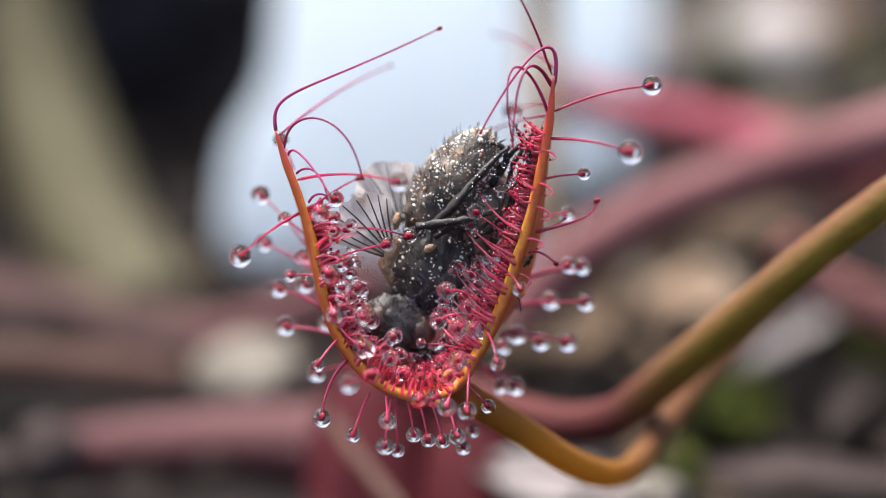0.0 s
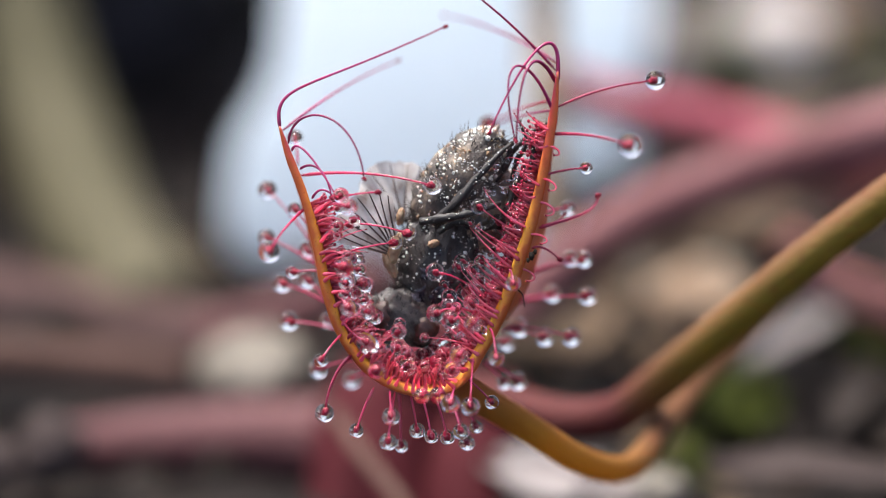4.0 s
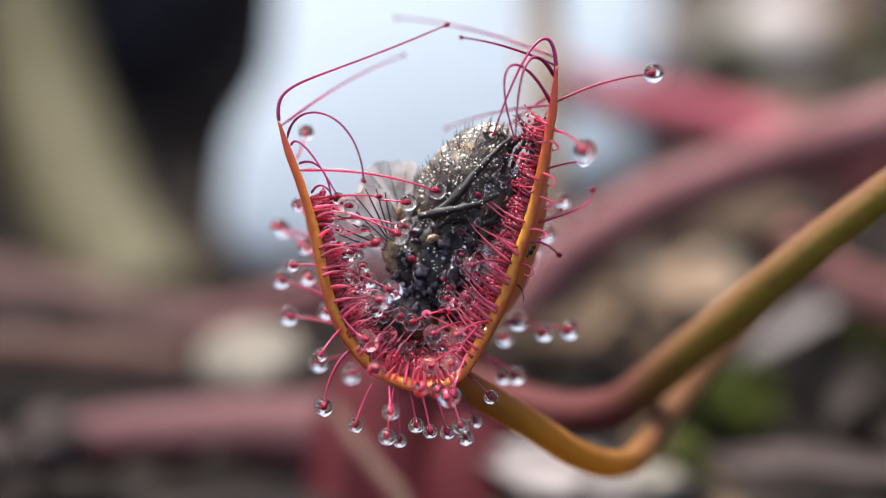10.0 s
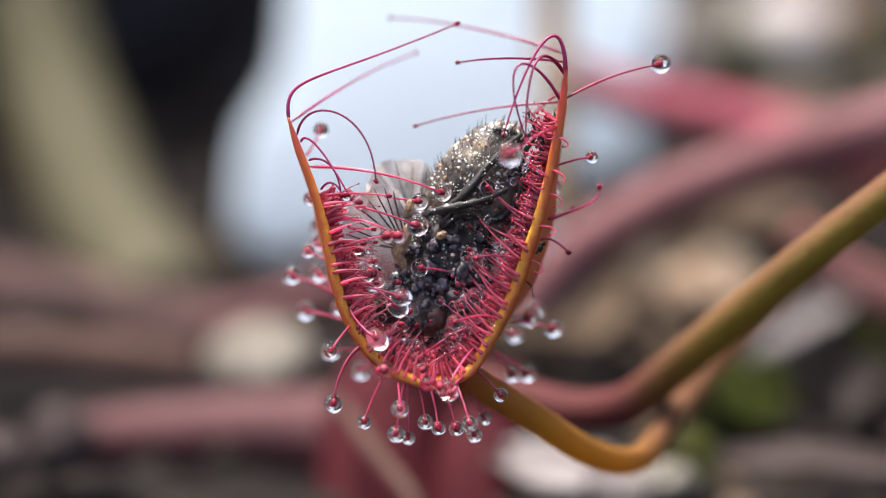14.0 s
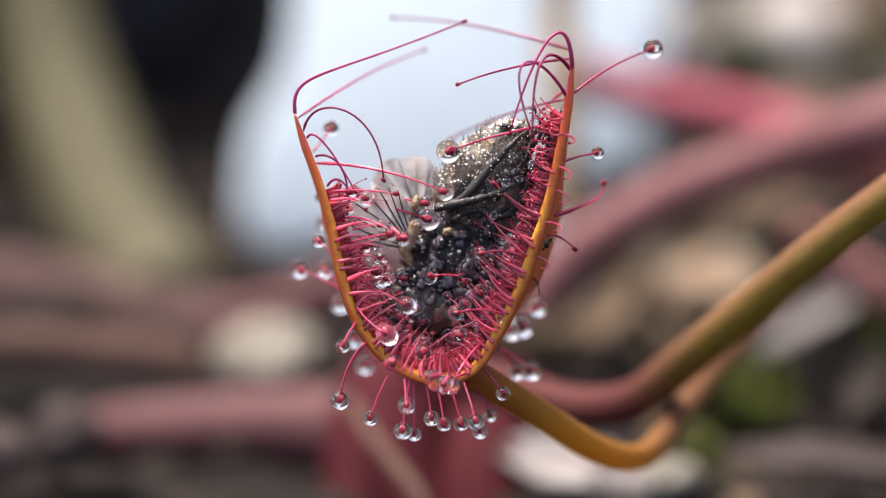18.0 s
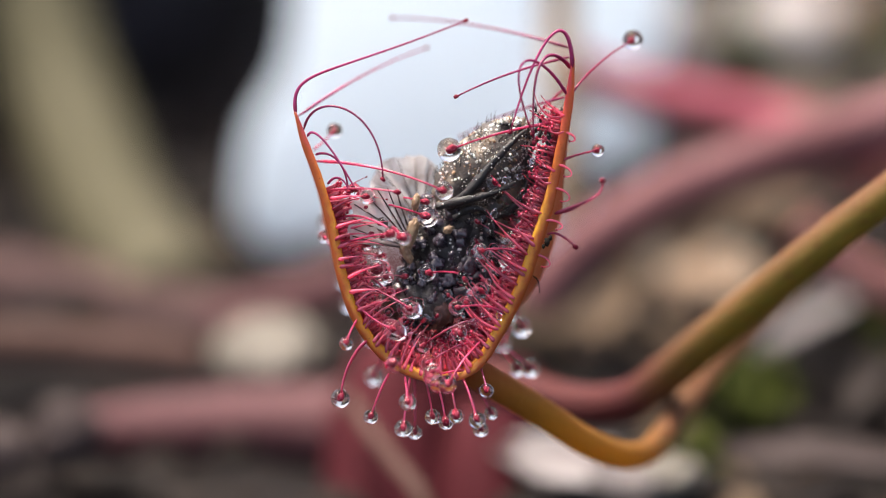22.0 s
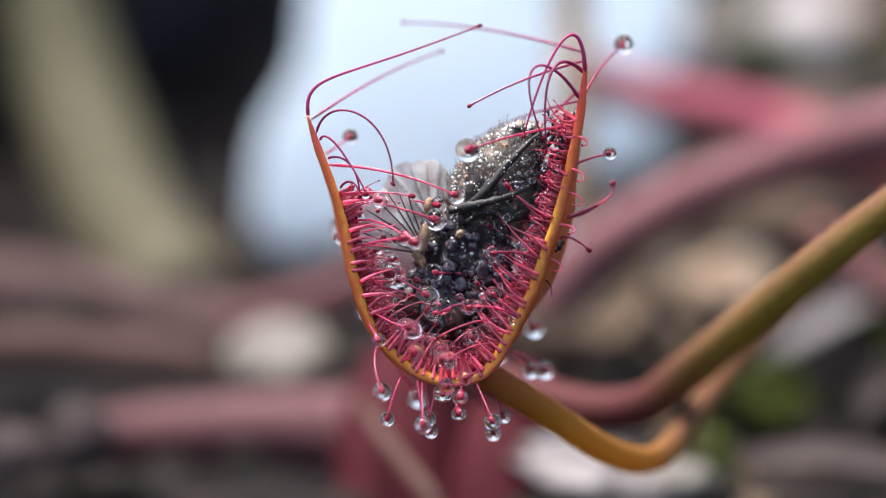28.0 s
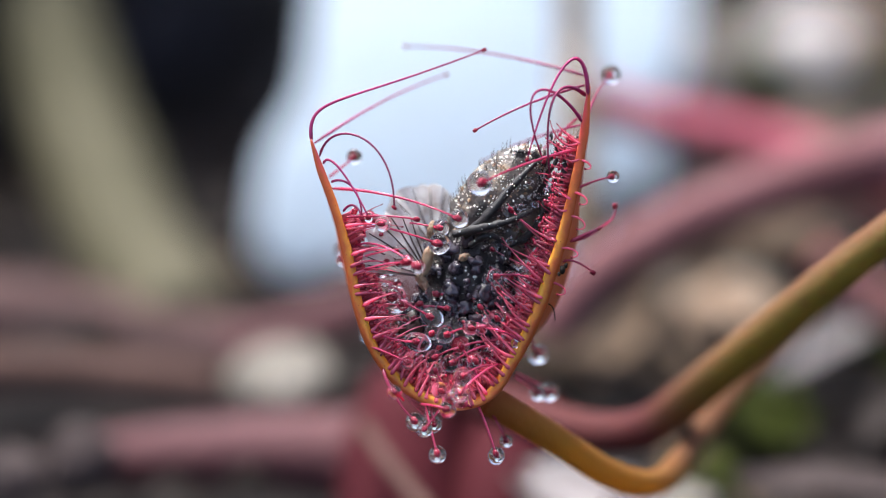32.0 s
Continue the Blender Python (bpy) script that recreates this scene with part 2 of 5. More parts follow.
def stalk_skin():
    """Skin whose red flush fades along the stalk and round it."""
    m = material("stalk_skin", [(0.3, (0.19, 0.155, 0.022)), (0.7, (0.28, 0.215, 0.037))], 500, 0.68, 0.7, sss=0.1, bump_scale=5000, detail=8, spec=0.18)
    nt = m.node_tree
    bsdf = nt.nodes["Principled BSDF"]
    skin = bsdf.inputs["Base Color"].links[0].from_socket
    uv = nt.nodes.new("ShaderNodeUVMap")
    uv.uv_map = "girth"
    sep = nt.nodes.new("ShaderNodeSeparateXYZ")
    nt.links.new(uv.outputs[0], sep.inputs[0])
    for axis, lo, hi, colour in (("Y", 0.62, 1.04, (0.21, 0.095, 0.055, 1)), ("X", 0.50, 0.28, (0.125, 0.038, 0.036, 1))):
        span = nt.nodes.new("ShaderNodeMapRange")
        span.inputs["From Min"].default_value, span.inputs["From Max"].default_value = lo, hi
        nt.links.new(sep.outputs[axis], span.inputs["Value"])
        mix = nt.nodes.new("ShaderNodeMix")
        mix.data_type = "RGBA"
        mix.inputs["B"].default_value = colour
        nt.links.new(span.outputs[0], mix.inputs["Factor"])
        nt.links.new(skin, mix.inputs["A"])
        skin = mix.outputs["Result"]
    co = nt.nodes["Texture Coordinate"]
    spots = nt.nodes.new("ShaderNodeTexVoronoi")
    spots.inputs["Scale"].default_value = 3800
    nt.links.new(co.outputs["Object"], spots.inputs["Vector"])
    near = nt.nodes.new("ShaderNodeMapRange")
    near.inputs["From Min"].default_value, near.inputs["From Max"].default_value = 0.32, 0.12
    near.inputs["To Max"].default_value = 0.6
    nt.links.new(spots.outputs["Distance"], near.inputs["Value"])
    fleck = nt.nodes.new("ShaderNodeMix")
    fleck.data_type = "RGBA"
    fleck.inputs["B"].default_value = (0.20, 0.05, 0.03, 1)
    nt.links.new(near.outputs[0], fleck.inputs["Factor"])
    nt.links.new(skin, fleck.inputs["A"])
    nt.links.new(fleck.outputs["Result"], bsdf.inputs["Base Color"])
    return m


M["stalk_skin"] = stalk_skin()


def wine_base(m):
    """Tentacle skin: dark wine at the foot and thin end, clear pink between."""
    nt = m.node_tree
    bsdf = nt.nodes["Principled BSDF"]
    skin = bsdf.inputs["Base Color"].links[0].from_socket
    uv = nt.nodes.new("ShaderNodeUVMap")
    uv.uv_map = "along"
    sep = nt.nodes.new("ShaderNodeSeparateXYZ")
    nt.links.new(uv.outputs[0], sep.inputs[0])
    ramp = nt.nodes.new("ShaderNodeValToRGB")
    for i, (p, v) in enumerate(((0.0, 0.72), (0.11, 1.0), (0.75, 0.97), (1.0, 0.75))):
        e = ramp.color_ramp.elements[i] if i < 2 else ramp.color_ramp.elements.new(p)
        e.position, e.color = p, (v, v * 0.6 if v < 0.9 else v, v * 0.75 if v < 0.9 else v, 1)
    nt.links.new(sep.outputs["X"], ramp.inputs["Fac"])
    mix = nt.nodes.new("ShaderNodeMix")
    mix.data_type, mix.blend_type = "RGBA", "MULTIPLY"
    mix.inputs["Factor"].default_value = 1.0
    nt.links.new(skin, mix.inputs["A"])
    nt.links.new(ramp.outputs["Color"], mix.inputs["B"])
    nt.links.new(mix.outputs["Result"], bsdf.inputs["Base Color"])


wine_base(M["stalk"])
wine_base(M["wine"])
wine_base(M["hair"])


def clear_material(name, colour, ior, rough=0.0):
    m = bpy.data.materials.new(name)
    m.use_nodes = True
    b = m.node_tree.nodes["Principled BSDF"]
    b.inputs["Base Color"].default_value = (*colour, 1)
    b.inputs["Transmission Weight"].default_value = 1.0
    b.inputs["IOR"].default_value = ior
    b.inputs["Roughness"].default_value = rough
    return m


def wing_material():
    """Thin grey membrane that lets part of the light through."""
    m = material("wing_membrane", [(0.32, (0.25, 0.185, 0.145)), (0.46, (0.48, 0.44, 0.41)), (0.7, (0.74, 0.72, 0.70))], 1200, 0.3, 0.3, detail=6)
    nt = m.node_tree
    bsdf, out = nt.nodes["Principled BSDF"], nt.nodes["Material Output"]
    clear = nt.nodes.new("ShaderNodeBsdfTransparent")
    mix = nt.nodes.new("ShaderNodeMixShader")
    mix.inputs["Fac"].default_value = 0.84
    through_light = nt.nodes.new("ShaderNodeBsdfTranslucent")
    nt.links.new(bsdf.inputs["Base Color"].links[0].from_socket, through_light.inputs["Color"])
    half = nt.nodes.new("ShaderNodeMixShader")
    half.inputs["Fac"].default_value = 0.45
    nt.links.new(bsdf.outputs[0], half.inputs[1])
    nt.links.new(through_light.outputs[0], half.inputs[2])
    nt.links.new(clear.outputs[0], mix.inputs[1])
    nt.links.new(half.outputs[0], mix.inputs[2])
    nt.links.new(mix.outputs[0], out.inputs["Surface"])
    return m


def translucent(m, share):
    """Lets part of the light that falls on the far side through."""
    nt = m.node_tree
    bsdf, out = nt.nodes["Principled BSDF"], nt.nodes["Material Output"]
    glow = nt.nodes.new("ShaderNodeBsdfTranslucent")
    nt.links.new(bsdf.inputs["Base Color"].links[0].from_socket, glow.inputs["Color"])
    mix = nt.nodes.new("ShaderNodeMixShader")
    mix.inputs["Fac"].default_value = share
    nt.links.new(bsdf.outputs[0], mix.inputs[1])
    nt.links.new(glow.outputs[0], mix.inputs[2])
    nt.links.new(mix.outputs[0], out.inputs["Surface"])


translucent(M["label"], 0.63)
translucent(M["stalk"], 0.55)
translucent(M["wine"], 0.5)
translucent(M["petiole"], 0.55)
translucent(M["stalk_skin"], 0.36)
translucent(M["hair"], 0.3)
M["blade"] = blade_material()
translucent(M["blade"], 0.3)
M["blade_back"] = material("blade_back", [(0.3, (0.52, 0.07, 0.016)), (0.7, (0.64, 0.14, 0.022))], 900, 0.4, 0.25, sss=0.15, bump_scale=6000)
M["blade_inner"] = material("blade_inner", [(0.3, (0.62, 0.07, 0.11)), (0.7, (0.80, 0.22, 0.24))], 1500, 0.22, 0.3, sss=0.2, bump_scale=6000)
translucent(M["blade_inner"], 0.45)
M["papilla"] = material("papilla_pink", [(0.3, (0.66, 0.10, 0.17)), (0.7, (0.86, 0.30, 0.37))], 2500, 0.2, 0.2, sss=0.2, coat=0.5)
M["small_gland"] = material("small_gland_red", [(0.3, (0.325, 0.01, 0.0375)), (0.7, (0.525, 0.0375, 0.0875))], 5000, 0.15, 0.1, coat=0.6)
translucent(M["papilla"], 0.5)
M["dew"] = clear_material("dew", (1.0, 0.99, 0.99), 1.37)
M["wing"] = wing_material()


# ---- mesh helpers ----
def mesh_from(name, verts, faces, mat, smooth=True):
    me = bpy.data.meshes.new(name)
    me.from_pydata([tuple(v) for v in verts], [], faces)
    me.materials.append(mat)
    if smooth:
        me.polygons.foreach_set("use_smooth", [True] * len(me.polygons))
    me.update()
    return me


def part(name, me, parent, label="", kind=""):
    ob = new(name, me)
    ob.parent = parent
    return tagged(ob, label=label, kind=kind)


def thing(name, at, label, category, group="", kind=""):
    ob = new(name)
    ob.empty_display_size = MM
    ob.matrix_world = at
    return tagged(ob, label, category, group, kind)


def bezier(p0, p1, p2, p3, n):
    out = []
    for i in range(n + 1):
        s = i / n
        out.append(p0 * (1 - s) ** 3 + p1 * 3 * s * (1 - s) ** 2 + p2 * 3 * s * s * (1 - s) + p3 * s ** 3)
    return out


def spline(points, n):
    """Catmull-Rom curve through points, n steps between two of them."""
    pts = [Vector(p) for p in points]
    pts = [pts[0] * 2 - pts[1], *pts, pts[-1] * 2 - pts[-2]]
    out = []
    for a, b, c, d in zip(pts, pts[1:], pts[2:], pts[3:]):
        for i in range(n):
            s = i / n
            out.append(0.5 * (2 * b + (c - a) * s + (2 * a - 5 * b + 4 * c - d) * s * s + (3 * b - a - 3 * c + d) * s ** 3))
    out.append(pts[-2])
    return out


def tube(path, radii, sides=7, flat=1.0, rough=0.0, seed=0):
    """Vertices and faces of a closed tapering tube along a path."""
    verts, faces = [], []
    n = len(path)
    ref = Vector((0.13, 1, 0.21)).normalized()
    for i, p in enumerate(path):
        way = (path[min(i + 1, n - 1)] - path[max(i - 1, 0)]).normalized()
        side = way.cross(ref)
        if side.length < 1e-4:
            side = way.cross(Vector((1, 0, 0)))
        side.normalize()
        top = side.cross(way)
        r = radii(i / (n - 1))
        for k in range(sides):
            a = 2 * math.pi * k / sides
            rr = r * (1 + rough * noise.noise(Vector((i * 0.7, k * 1.3, seed * 7.1))))
            verts.append(p + side * math.cos(a) * rr + top * math.sin(a) * rr * flat)
    for i in range(n - 1):
        for k in range(sides):
            a, b = i * sides + k, i * sides + (k + 1) % sides
            faces.append((a, b, b + sides, a + sides))
    faces.append(tuple(range(sides))[::-1])
    faces.append(tuple(range((n - 1) * sides, n * sides)))
    return verts, faces


def ball(rx, ry, rz, seg=16, rings=10, lump=0.0, freq=1.0, seed=0):
    verts, faces = [], []
    for j in range(1, rings):
        b = math.pi * j / rings
        for i in range(seg):
            a = 2 * math.pi * i / seg
            q = Vector((math.sin(b) * math.cos(a), math.sin(b) * math.sin(a), math.cos(b)))
            k = 1 + lump * noise.noise(q * freq + Vector((seed * 3.7, seed * 1.9, 0)))
            verts.append(Vector((q.x * rx, q.y * ry, q.z * rz)) * k)
    for j in range(rings - 2):
        for i in range(seg):
            a, b = j * seg + i, j * seg + (i + 1) % seg
            faces.append((a, a + seg, b + seg, b))
    verts += [Vector((0, 0, rz)), Vector((0, 0, -rz))]
    top, low = len(verts) - 2, len(verts) - 1
    for i in range(seg):
        faces.append((top, i, (i + 1) % seg))
        q = (rings - 2) * seg
        faces.append((low, q + (i + 1) % seg, q + i))
    return verts, faces


def turned(axis_from, axis_to):
    return Vector(axis_from).rotation_difference(Vector(axis_to))


MOVES = []                             # (object, rows) for motions()


# ---- ground ----
def ground_height(x, y):
    """Gentle lumps near the plant, flat far off."""
    near = max(0.0, 1 - math.hypot(x, y - 0.05) / 0.4)
    q = Vector((x * 90, y * 90, 0.3))
    return near * 0.0022 * (noise.noise(q) + 0.5 * noise.noise(q * 2.7)) - 0.0012


def build_ground():
    xs = [s * (10 ** (k / 12.0)) * 0.001 for s in (-1, 1) for k in range(0, 76)]
    xs = sorted(set([round(v, 6) for v in xs] + [0.0] + [i * 0.004 for i in range(-22, 23)]))
    ys = sorted(set([round(v + 0.05, 6) for v in xs]))
    verts = [(x, y, ground_height(x, y)) for y in ys for x in xs]
    w = len(xs)
    faces = [(j * w + i, j * w + i + 1, (j + 1) * w + i + 1, (j + 1) * w + i) for j in range(len(ys) - 1) for i in range(w - 1)]
    g = new("ground", mesh_from("ground", verts, faces, M["soil"]))
    tagged(g, "dark damp peat soil with crumbs and litter", "soil", kind="structure")


build_ground()


# ---- stems, litter and pot things behind the trap ----
def stem(name, points, r0, r1, mat, label, category="stem", flat=1.0, group=""):
    path = spline([Vector(p) * MM for p in points], 8)
    at = path[0].copy()
    v, f = tube([p - at for p in path], lambda s: (r0 + (r1 - r0) * s) * MM, 14, flat, 0.06, len(points))
    ob = new(name, mesh_from(name, v, f, mat))
    ob.location = at
    return tagged(ob, label, category, group)


stem("old_stem", [(-24.5, 59.33, 14.28), (-21.4, 54.9, 7.96), (-18.7, 49.01, 3.46), (-15.8, 41.53, 0.46), (-12.3, 34.47, -1.41)], 2.5, 2.7, M["stem_tan"], "pale tan old flower stem rising from the soil")
stem("runner", [(-22.74, 34.72, -0.72), (-19.09, 34.72, -0.72), (-16.41, 34.65, -0.9), (-13.37, 33.54, -1.03), (-9.19, 32.49, -1), (-6.32, 32.53, -0.89)], 2.3, 0.8, M["stem_dusk"], "dull mauve-brown leaf stalk lying above the soil")
stem("leaf_stalk", [(-9.98, 30.57, -0.41), (-7.79, 29.86, 0.56), (-5.18, 29.22, 1.73), (-2.38, 28.67, 3.13)], 1.0, 1.1, M["stem_mauve"], "dull crimson leaf stalk behind the trap")
stem("leaf_stalk", [(2.57, 24.32, 2.88), (4.45, 25.08, 4.95), (6.99, 25.64, 6.51), (9.2, 26.01, 7.51), (13.63, 26.55, 9.01), (21.37, 27.27, 10.98)], 1.02, 1.2, M["stem_rose"], "long dull pink leaf stalk of a neighbouring trap")
stem("leaf_stalk", [(4.36, 40.05, 8.09), (6.58, 39.75, 7.27), (9.88, 37.59, 7.17), (13.31, 35.39, 6.98), (16.1, 31.19, 7.12)], 0.9, 1.1, M["stem_pink"], "pink leaf stalk crossing behind the others")
stem("crown_stalk", [(-15.72, 20.7, -1.2), (-12.9, 20.8, -0.9), (-10.03, 20.4, -0.5), (-7.4, 19.97, -0.26), (-4.8, 19.5, -0.1), (-1.79, 18.9, -0.3)], 1.1, 1.9, M["stem_mauve"], "thick dull mauve leaf base of the plant's crown")
stem("runner", [(-20.18, 24.73, 1.08), (-16.16, 24.75, 1.14), (-12.98, 24.22, 1.13), (-10.04, 23.65, 1.05)], 1.0, 0.7, M["stem_brown"], "dark brown withered stalk lying on the soil")
stem("crown_stalk", [(-2.52, 12.96, -2.01), (-2.79, 14.64, -0.34), (-2.68, 16.85, 1.36), (-1.78, 19.34, 2.34), (-0.52, 22.01, 2.39)], 2.5, 2.0, M["stem_crimson"], "thick crimson leaf base of the plant's crown")
stem("crown_stalk", [(0.93, 12.51, -1.79), (0.73, 14.18, -0.13), (1.06, 16.25, 1.17), (1.82, 18.66, 1.94)], 2.0, 1.4, M["stem_crimson"], "short crimson leaf base of the plant's crown")
stem("withered_stalk", [(-4.0, 13.92, 3.54), (-3.15, 12.13, 3.02), (-2.33, 10.88, 2.51), (-1.23, 8.99, 1.69), (-0.2, 7.2, -1.3)], 0.26, 0.3, M["stem_brown"], "thin tan withered stalk leaning before the crown")
stem("leaf_stalk", [(13.43, 27.34, 5.31), (14.78, 26.87, 4.04), (16.13, 26.6, 3.3), (18.3, 25.87, 2.74), (20.89, 25.17, 2.3)], 0.75, 0.95, M["stem_coral"], "dull rosy leaf stalk low over the soil")
stem("straw", [(4.2, 38.91, 13.71), (4.2, 37.91, 10.99), (4.21, 35.8, 8.11), (4.32, 33.06, 3.5)], 0.8, 0.75, M["straw"], "pale dry straw standing in the soil", "straw")
stem("leaf_stalk", [(15.11, 49.06, -2.25), (17.28, 49.38, -1.36), (19.45, 49.51, -1.02), (23.26, 49.8, -0.21)], 1.0, 1.2, M["stem_crimson"], "crimson leaf stalk far behind the others")


def chip(name, at, size, turn, mat, label, category, lump=0.25, freq=1.6, seed=1, group=""):
    """A rounded, uneven lump lying on the soil: size is half extents in mm."""
    v, f = ball(size[0] * MM, size[1] * MM, size[2] * MM, 22, 14, lump, freq, seed)
    ob = new(name, mesh_from(name, v, f, mat))
    ob.matrix_world = Matrix.Translation(Vector(at) * MM) @ Euler([radians(a) for a in turn]).to_matrix().to_4x4()
    return tagged(ob, label, category, group)


def dead_leaf(at, length, width, turn, mat, label, curl=0.35, seed=1):
    """A dry curled leaf with thickness: a pointed strip, hollow along the middle."""
    verts, faces, nu, nv = [], [], 24, 8
    for lay in (0.12, -0.12):
        for i in range(nu + 1):
            u = i / nu
            half = width * (math.sin(math.pi * min(1, u * 0.96 + 0.03)) ** 0.7) * (1 + 0.12 * noise.noise(Vector((u * 6, seed, 0))))
            for j in range(nv + 1):
                v = j / nv * 2 - 1
                z = curl * width * v * v + 0.25 * width * noise.noise(Vector((u * 4, v * 1.5, seed * 3.1))) - 0.8 * (u - 0.5) ** 2
                verts.append(Vector(((u - 0.5) * length, v * half, z + lay)) * MM)
    c, m = nv + 1, (nu + 1) * (nv + 1)
    for i in range(nu):
        for j in range(nv):
            a = i * c + j
            faces.append((a, a + c, a + c + 1, a + 1))
            faces.append((m + a, m + a + 1, m + a + c + 1, m + a + c))
    edge = [i * c for i in range(nu + 1)] + [nu * c + j for j in range(1, nv + 1)] + [i * c + nv for i in range(nu - 1, -1, -1)] + [j for j in range(nv - 1, 0, -1)]
    for a, b in zip(edge, edge[1:] + edge[:1]):
        faces.append((a, m + a, m + b, b))
    ob = new("dead_leaf", mesh_from("dead_leaf", verts, faces, mat))
    ob.matrix_world = Matrix.Translation(Vector(at) * MM) @ Euler([radians(a) for a in turn]).to_matrix().to_4x4()
    return tagged(ob, label, "leaf", "dead leaves on the soil")


dead_leaf((4.04, 13.15, 1.2), 6.0, 1.5, (8, 5, -18), M["litter_white"], "bleached pinkish white dead leaf on the soil", 0.2, 2)
dead_leaf((13.7, 14.6, 0.9), 9.0, 0.85, (12, 2, -5), M["litter_rose"], "grey-pink dry dead leaf on the soil", 0.3, 3)
dead_leaf((14.5, 28.2, 1.1), 11.0, 0.5, (16, 0, 52), M["litter_bleached"], "pale grey dead leaf on dark soil", 0.25, 5)
dead_leaf((5.84, 27.43, 1.4), 9.5, 0.8, (14, 0, 72), M["litter_brown"], "tan dry stalk remnant on the soil", 0.4, 6)
dead_leaf((23.5, 60.07, 1.5), 12.0, 2.0, (10, 0, 40), M["litter_grey"], "grey dry leaf on the soil", 0.3, 8)
dead_leaf((15.86, 22.15, 0.8), 8.0, 0.6, (10, 0, 68), M["litter_grey"], "thin grey dry stalk on the soil", 0.4, 9)
chip("bark_chip", (10.6, 30.9, 1.3), (2.3, 2.0, 1.1), (14, 5, 20), M["bark_tan"], "light tan bark chip on the soil", "bark", 0.35, 1.7, 3, "bark chips")
chip("bark_chip", (11.7, 33.96, 1), (1.6, 1.3, 0.8), (0, 12, -30), M["pebble"], "pale cream bark chip on the soil", "bark", 0.35, 1.9, 5, "bark chips")
chip("bark_chip", (7.68, 39.27, 1), (2.4, 1.6, 1.2), (0, 0, 40), M["litter_brown"], "small brown bark chip", "bark", 0.35, 1.9, 6, "bark chips")
chip("bark_chip", (13.85, 40.76, 1), (3.4, 1.8, 1.2), (0, 8, 70), M["litter_brown"], "small brown bark chip", "bark", 0.35, 1.9, 7, "bark chips")
chip("pebble", (17.8, 69.5, 2.0), (2.7, 2.4, 2.0), (12, 0, 10), M["stone_white"], "rounded whitish pebble on the soil", "stone", 0.2, 1.5, 8, "pebbles")
chip("pebble", (-7.65, 23.73, 1.4), (2.1, 2.0, 0.95), (14, -6, 12), M["pebble"], "rounded cream pebble beside the stems", "stone", 0.2, 1.5, 9, "pebbles")
chip("pebble", (-14.67, 16.83, 0.8), (1.3, 1.3, 1.3), (0, 0, 0), M["litter_rose"], "small grey pebble on the soil", "stone", 0.25, 1.5, 10, "pebbles")
chip("pebble", (-17.02, 15.77, 0.6), (1.5, 1.2, 1.0), (0, 0, 30), M["litter_rose"], "small grey pebble on the soil", "stone", 0.25, 1.5, 11, "pebbles")
chip("pebble", (24.0, 54.79, 1.2), (2.6, 2.0, 1.4), (10, 0, 30), M["litter_brown"], "brown pebble in the litter", "stone", 0.25, 1.5, 12, "pebbles")
chip("pebble", (10.37, 65.23, 1.5), (3.6, 3.0, 2.4), (0, 0, 30), M["litter_pale"], "grey pebble in the litter", "stone", 0.25, 1.5, 13, "pebbles")
chip("pebble", (20.8, 71.0, 1.8), (2.2, 2.0, 1.6), (8, 0, 20), M["bark_tan"], "tan rounded pebble in the litter", "stone", 0.25, 1.5, 14, "pebbles")
chip("pebble", (16.9, 55.0, 1.2), (1.6, 2.0, 1.0), (8, 0, 60), M["litter_brown"], "dull brown pebble in the litter", "stone", 0.25, 1.5, 15, "pebbles")
chip("pebble", (11.82, 70.75, 1.5), (2.6, 3.0, 1.8), (10, 0, 0), M["pebble"], "pale cream pebble in the litter", "stone", 0.25, 1.5, 16, "pebbles")
chip("pebble", (24.6, 74.25, 1.5), (4.0, 3.0, 1.8), (0, 0, 0), M["litter_grey"], "grey pebble in the litter", "stone", 0.25, 1.5, 17, "pebbles")


def moss(at, rx, ry, height, count, seed):
    """A cushion of small upright shoots with tiny leaves."""
    rng = random.Random(seed)
    verts, faces = [], []
    for _ in range(count):
        a, r = rng.uniform(0, 6.283), math.sqrt(rng.random())
        x, y = rx * r * math.cos(a), ry * r * math.sin(a)
        if noise.noise(Vector((x * 0.9, y * 0.9, seed * 2.3))) < -0.12:
            continue
        h = height * (1 - 0.6 * r * r) * rng.uniform(0.6, 1.2)
        lean = Vector((rng.uniform(-0.4, 0.4), rng.uniform(-0.4, 0.4), 1)).normalized()
        for k in range(7):
            c = Vector((x, y, -0.6)) + lean * (h + 0.6) * (k + 1) / 7
            b = rng.uniform(0, 6.283)
            out = Vector((math.cos(b), math.sin(b), 0.9)).normalized()
            side = out.cross(Vector((0, 0, 1))).normalized()
            l, w = rng.uniform(0.6, 1.1), 0.17
            n = len(verts)
            verts += [c * MM, (c + out * l * 0.5 + side * w) * MM, (c + out * l) * MM, (c + out * l * 0.5 - side * w) * MM]
            faces += [(n, n + 1, n + 2, n + 3)]
    ob = new("moss", mesh_from("moss", verts, faces, M["moss"], False))
    ob.location = Vector(at) * MM
    tagged(ob, "low cushion of bright green moss on the soil", "moss", kind="stuff")


moss((11.0, 22.6, 0), 1.7, 2.4, 1.5, 70, 1)
moss((17.2, 29.2, 0), 1.6, 1.8, 1.5, 70, 2)
moss((13.73, 67.11, 0), 2.6, 3.4, 3.4, 300, 3)
moss((23.5, 66.0, 0), 2.6, 2.4, 2.0, 80, 4)
moss((8.24, 16.33, 0), 1.4, 1.2, 0.9, 26, 6)


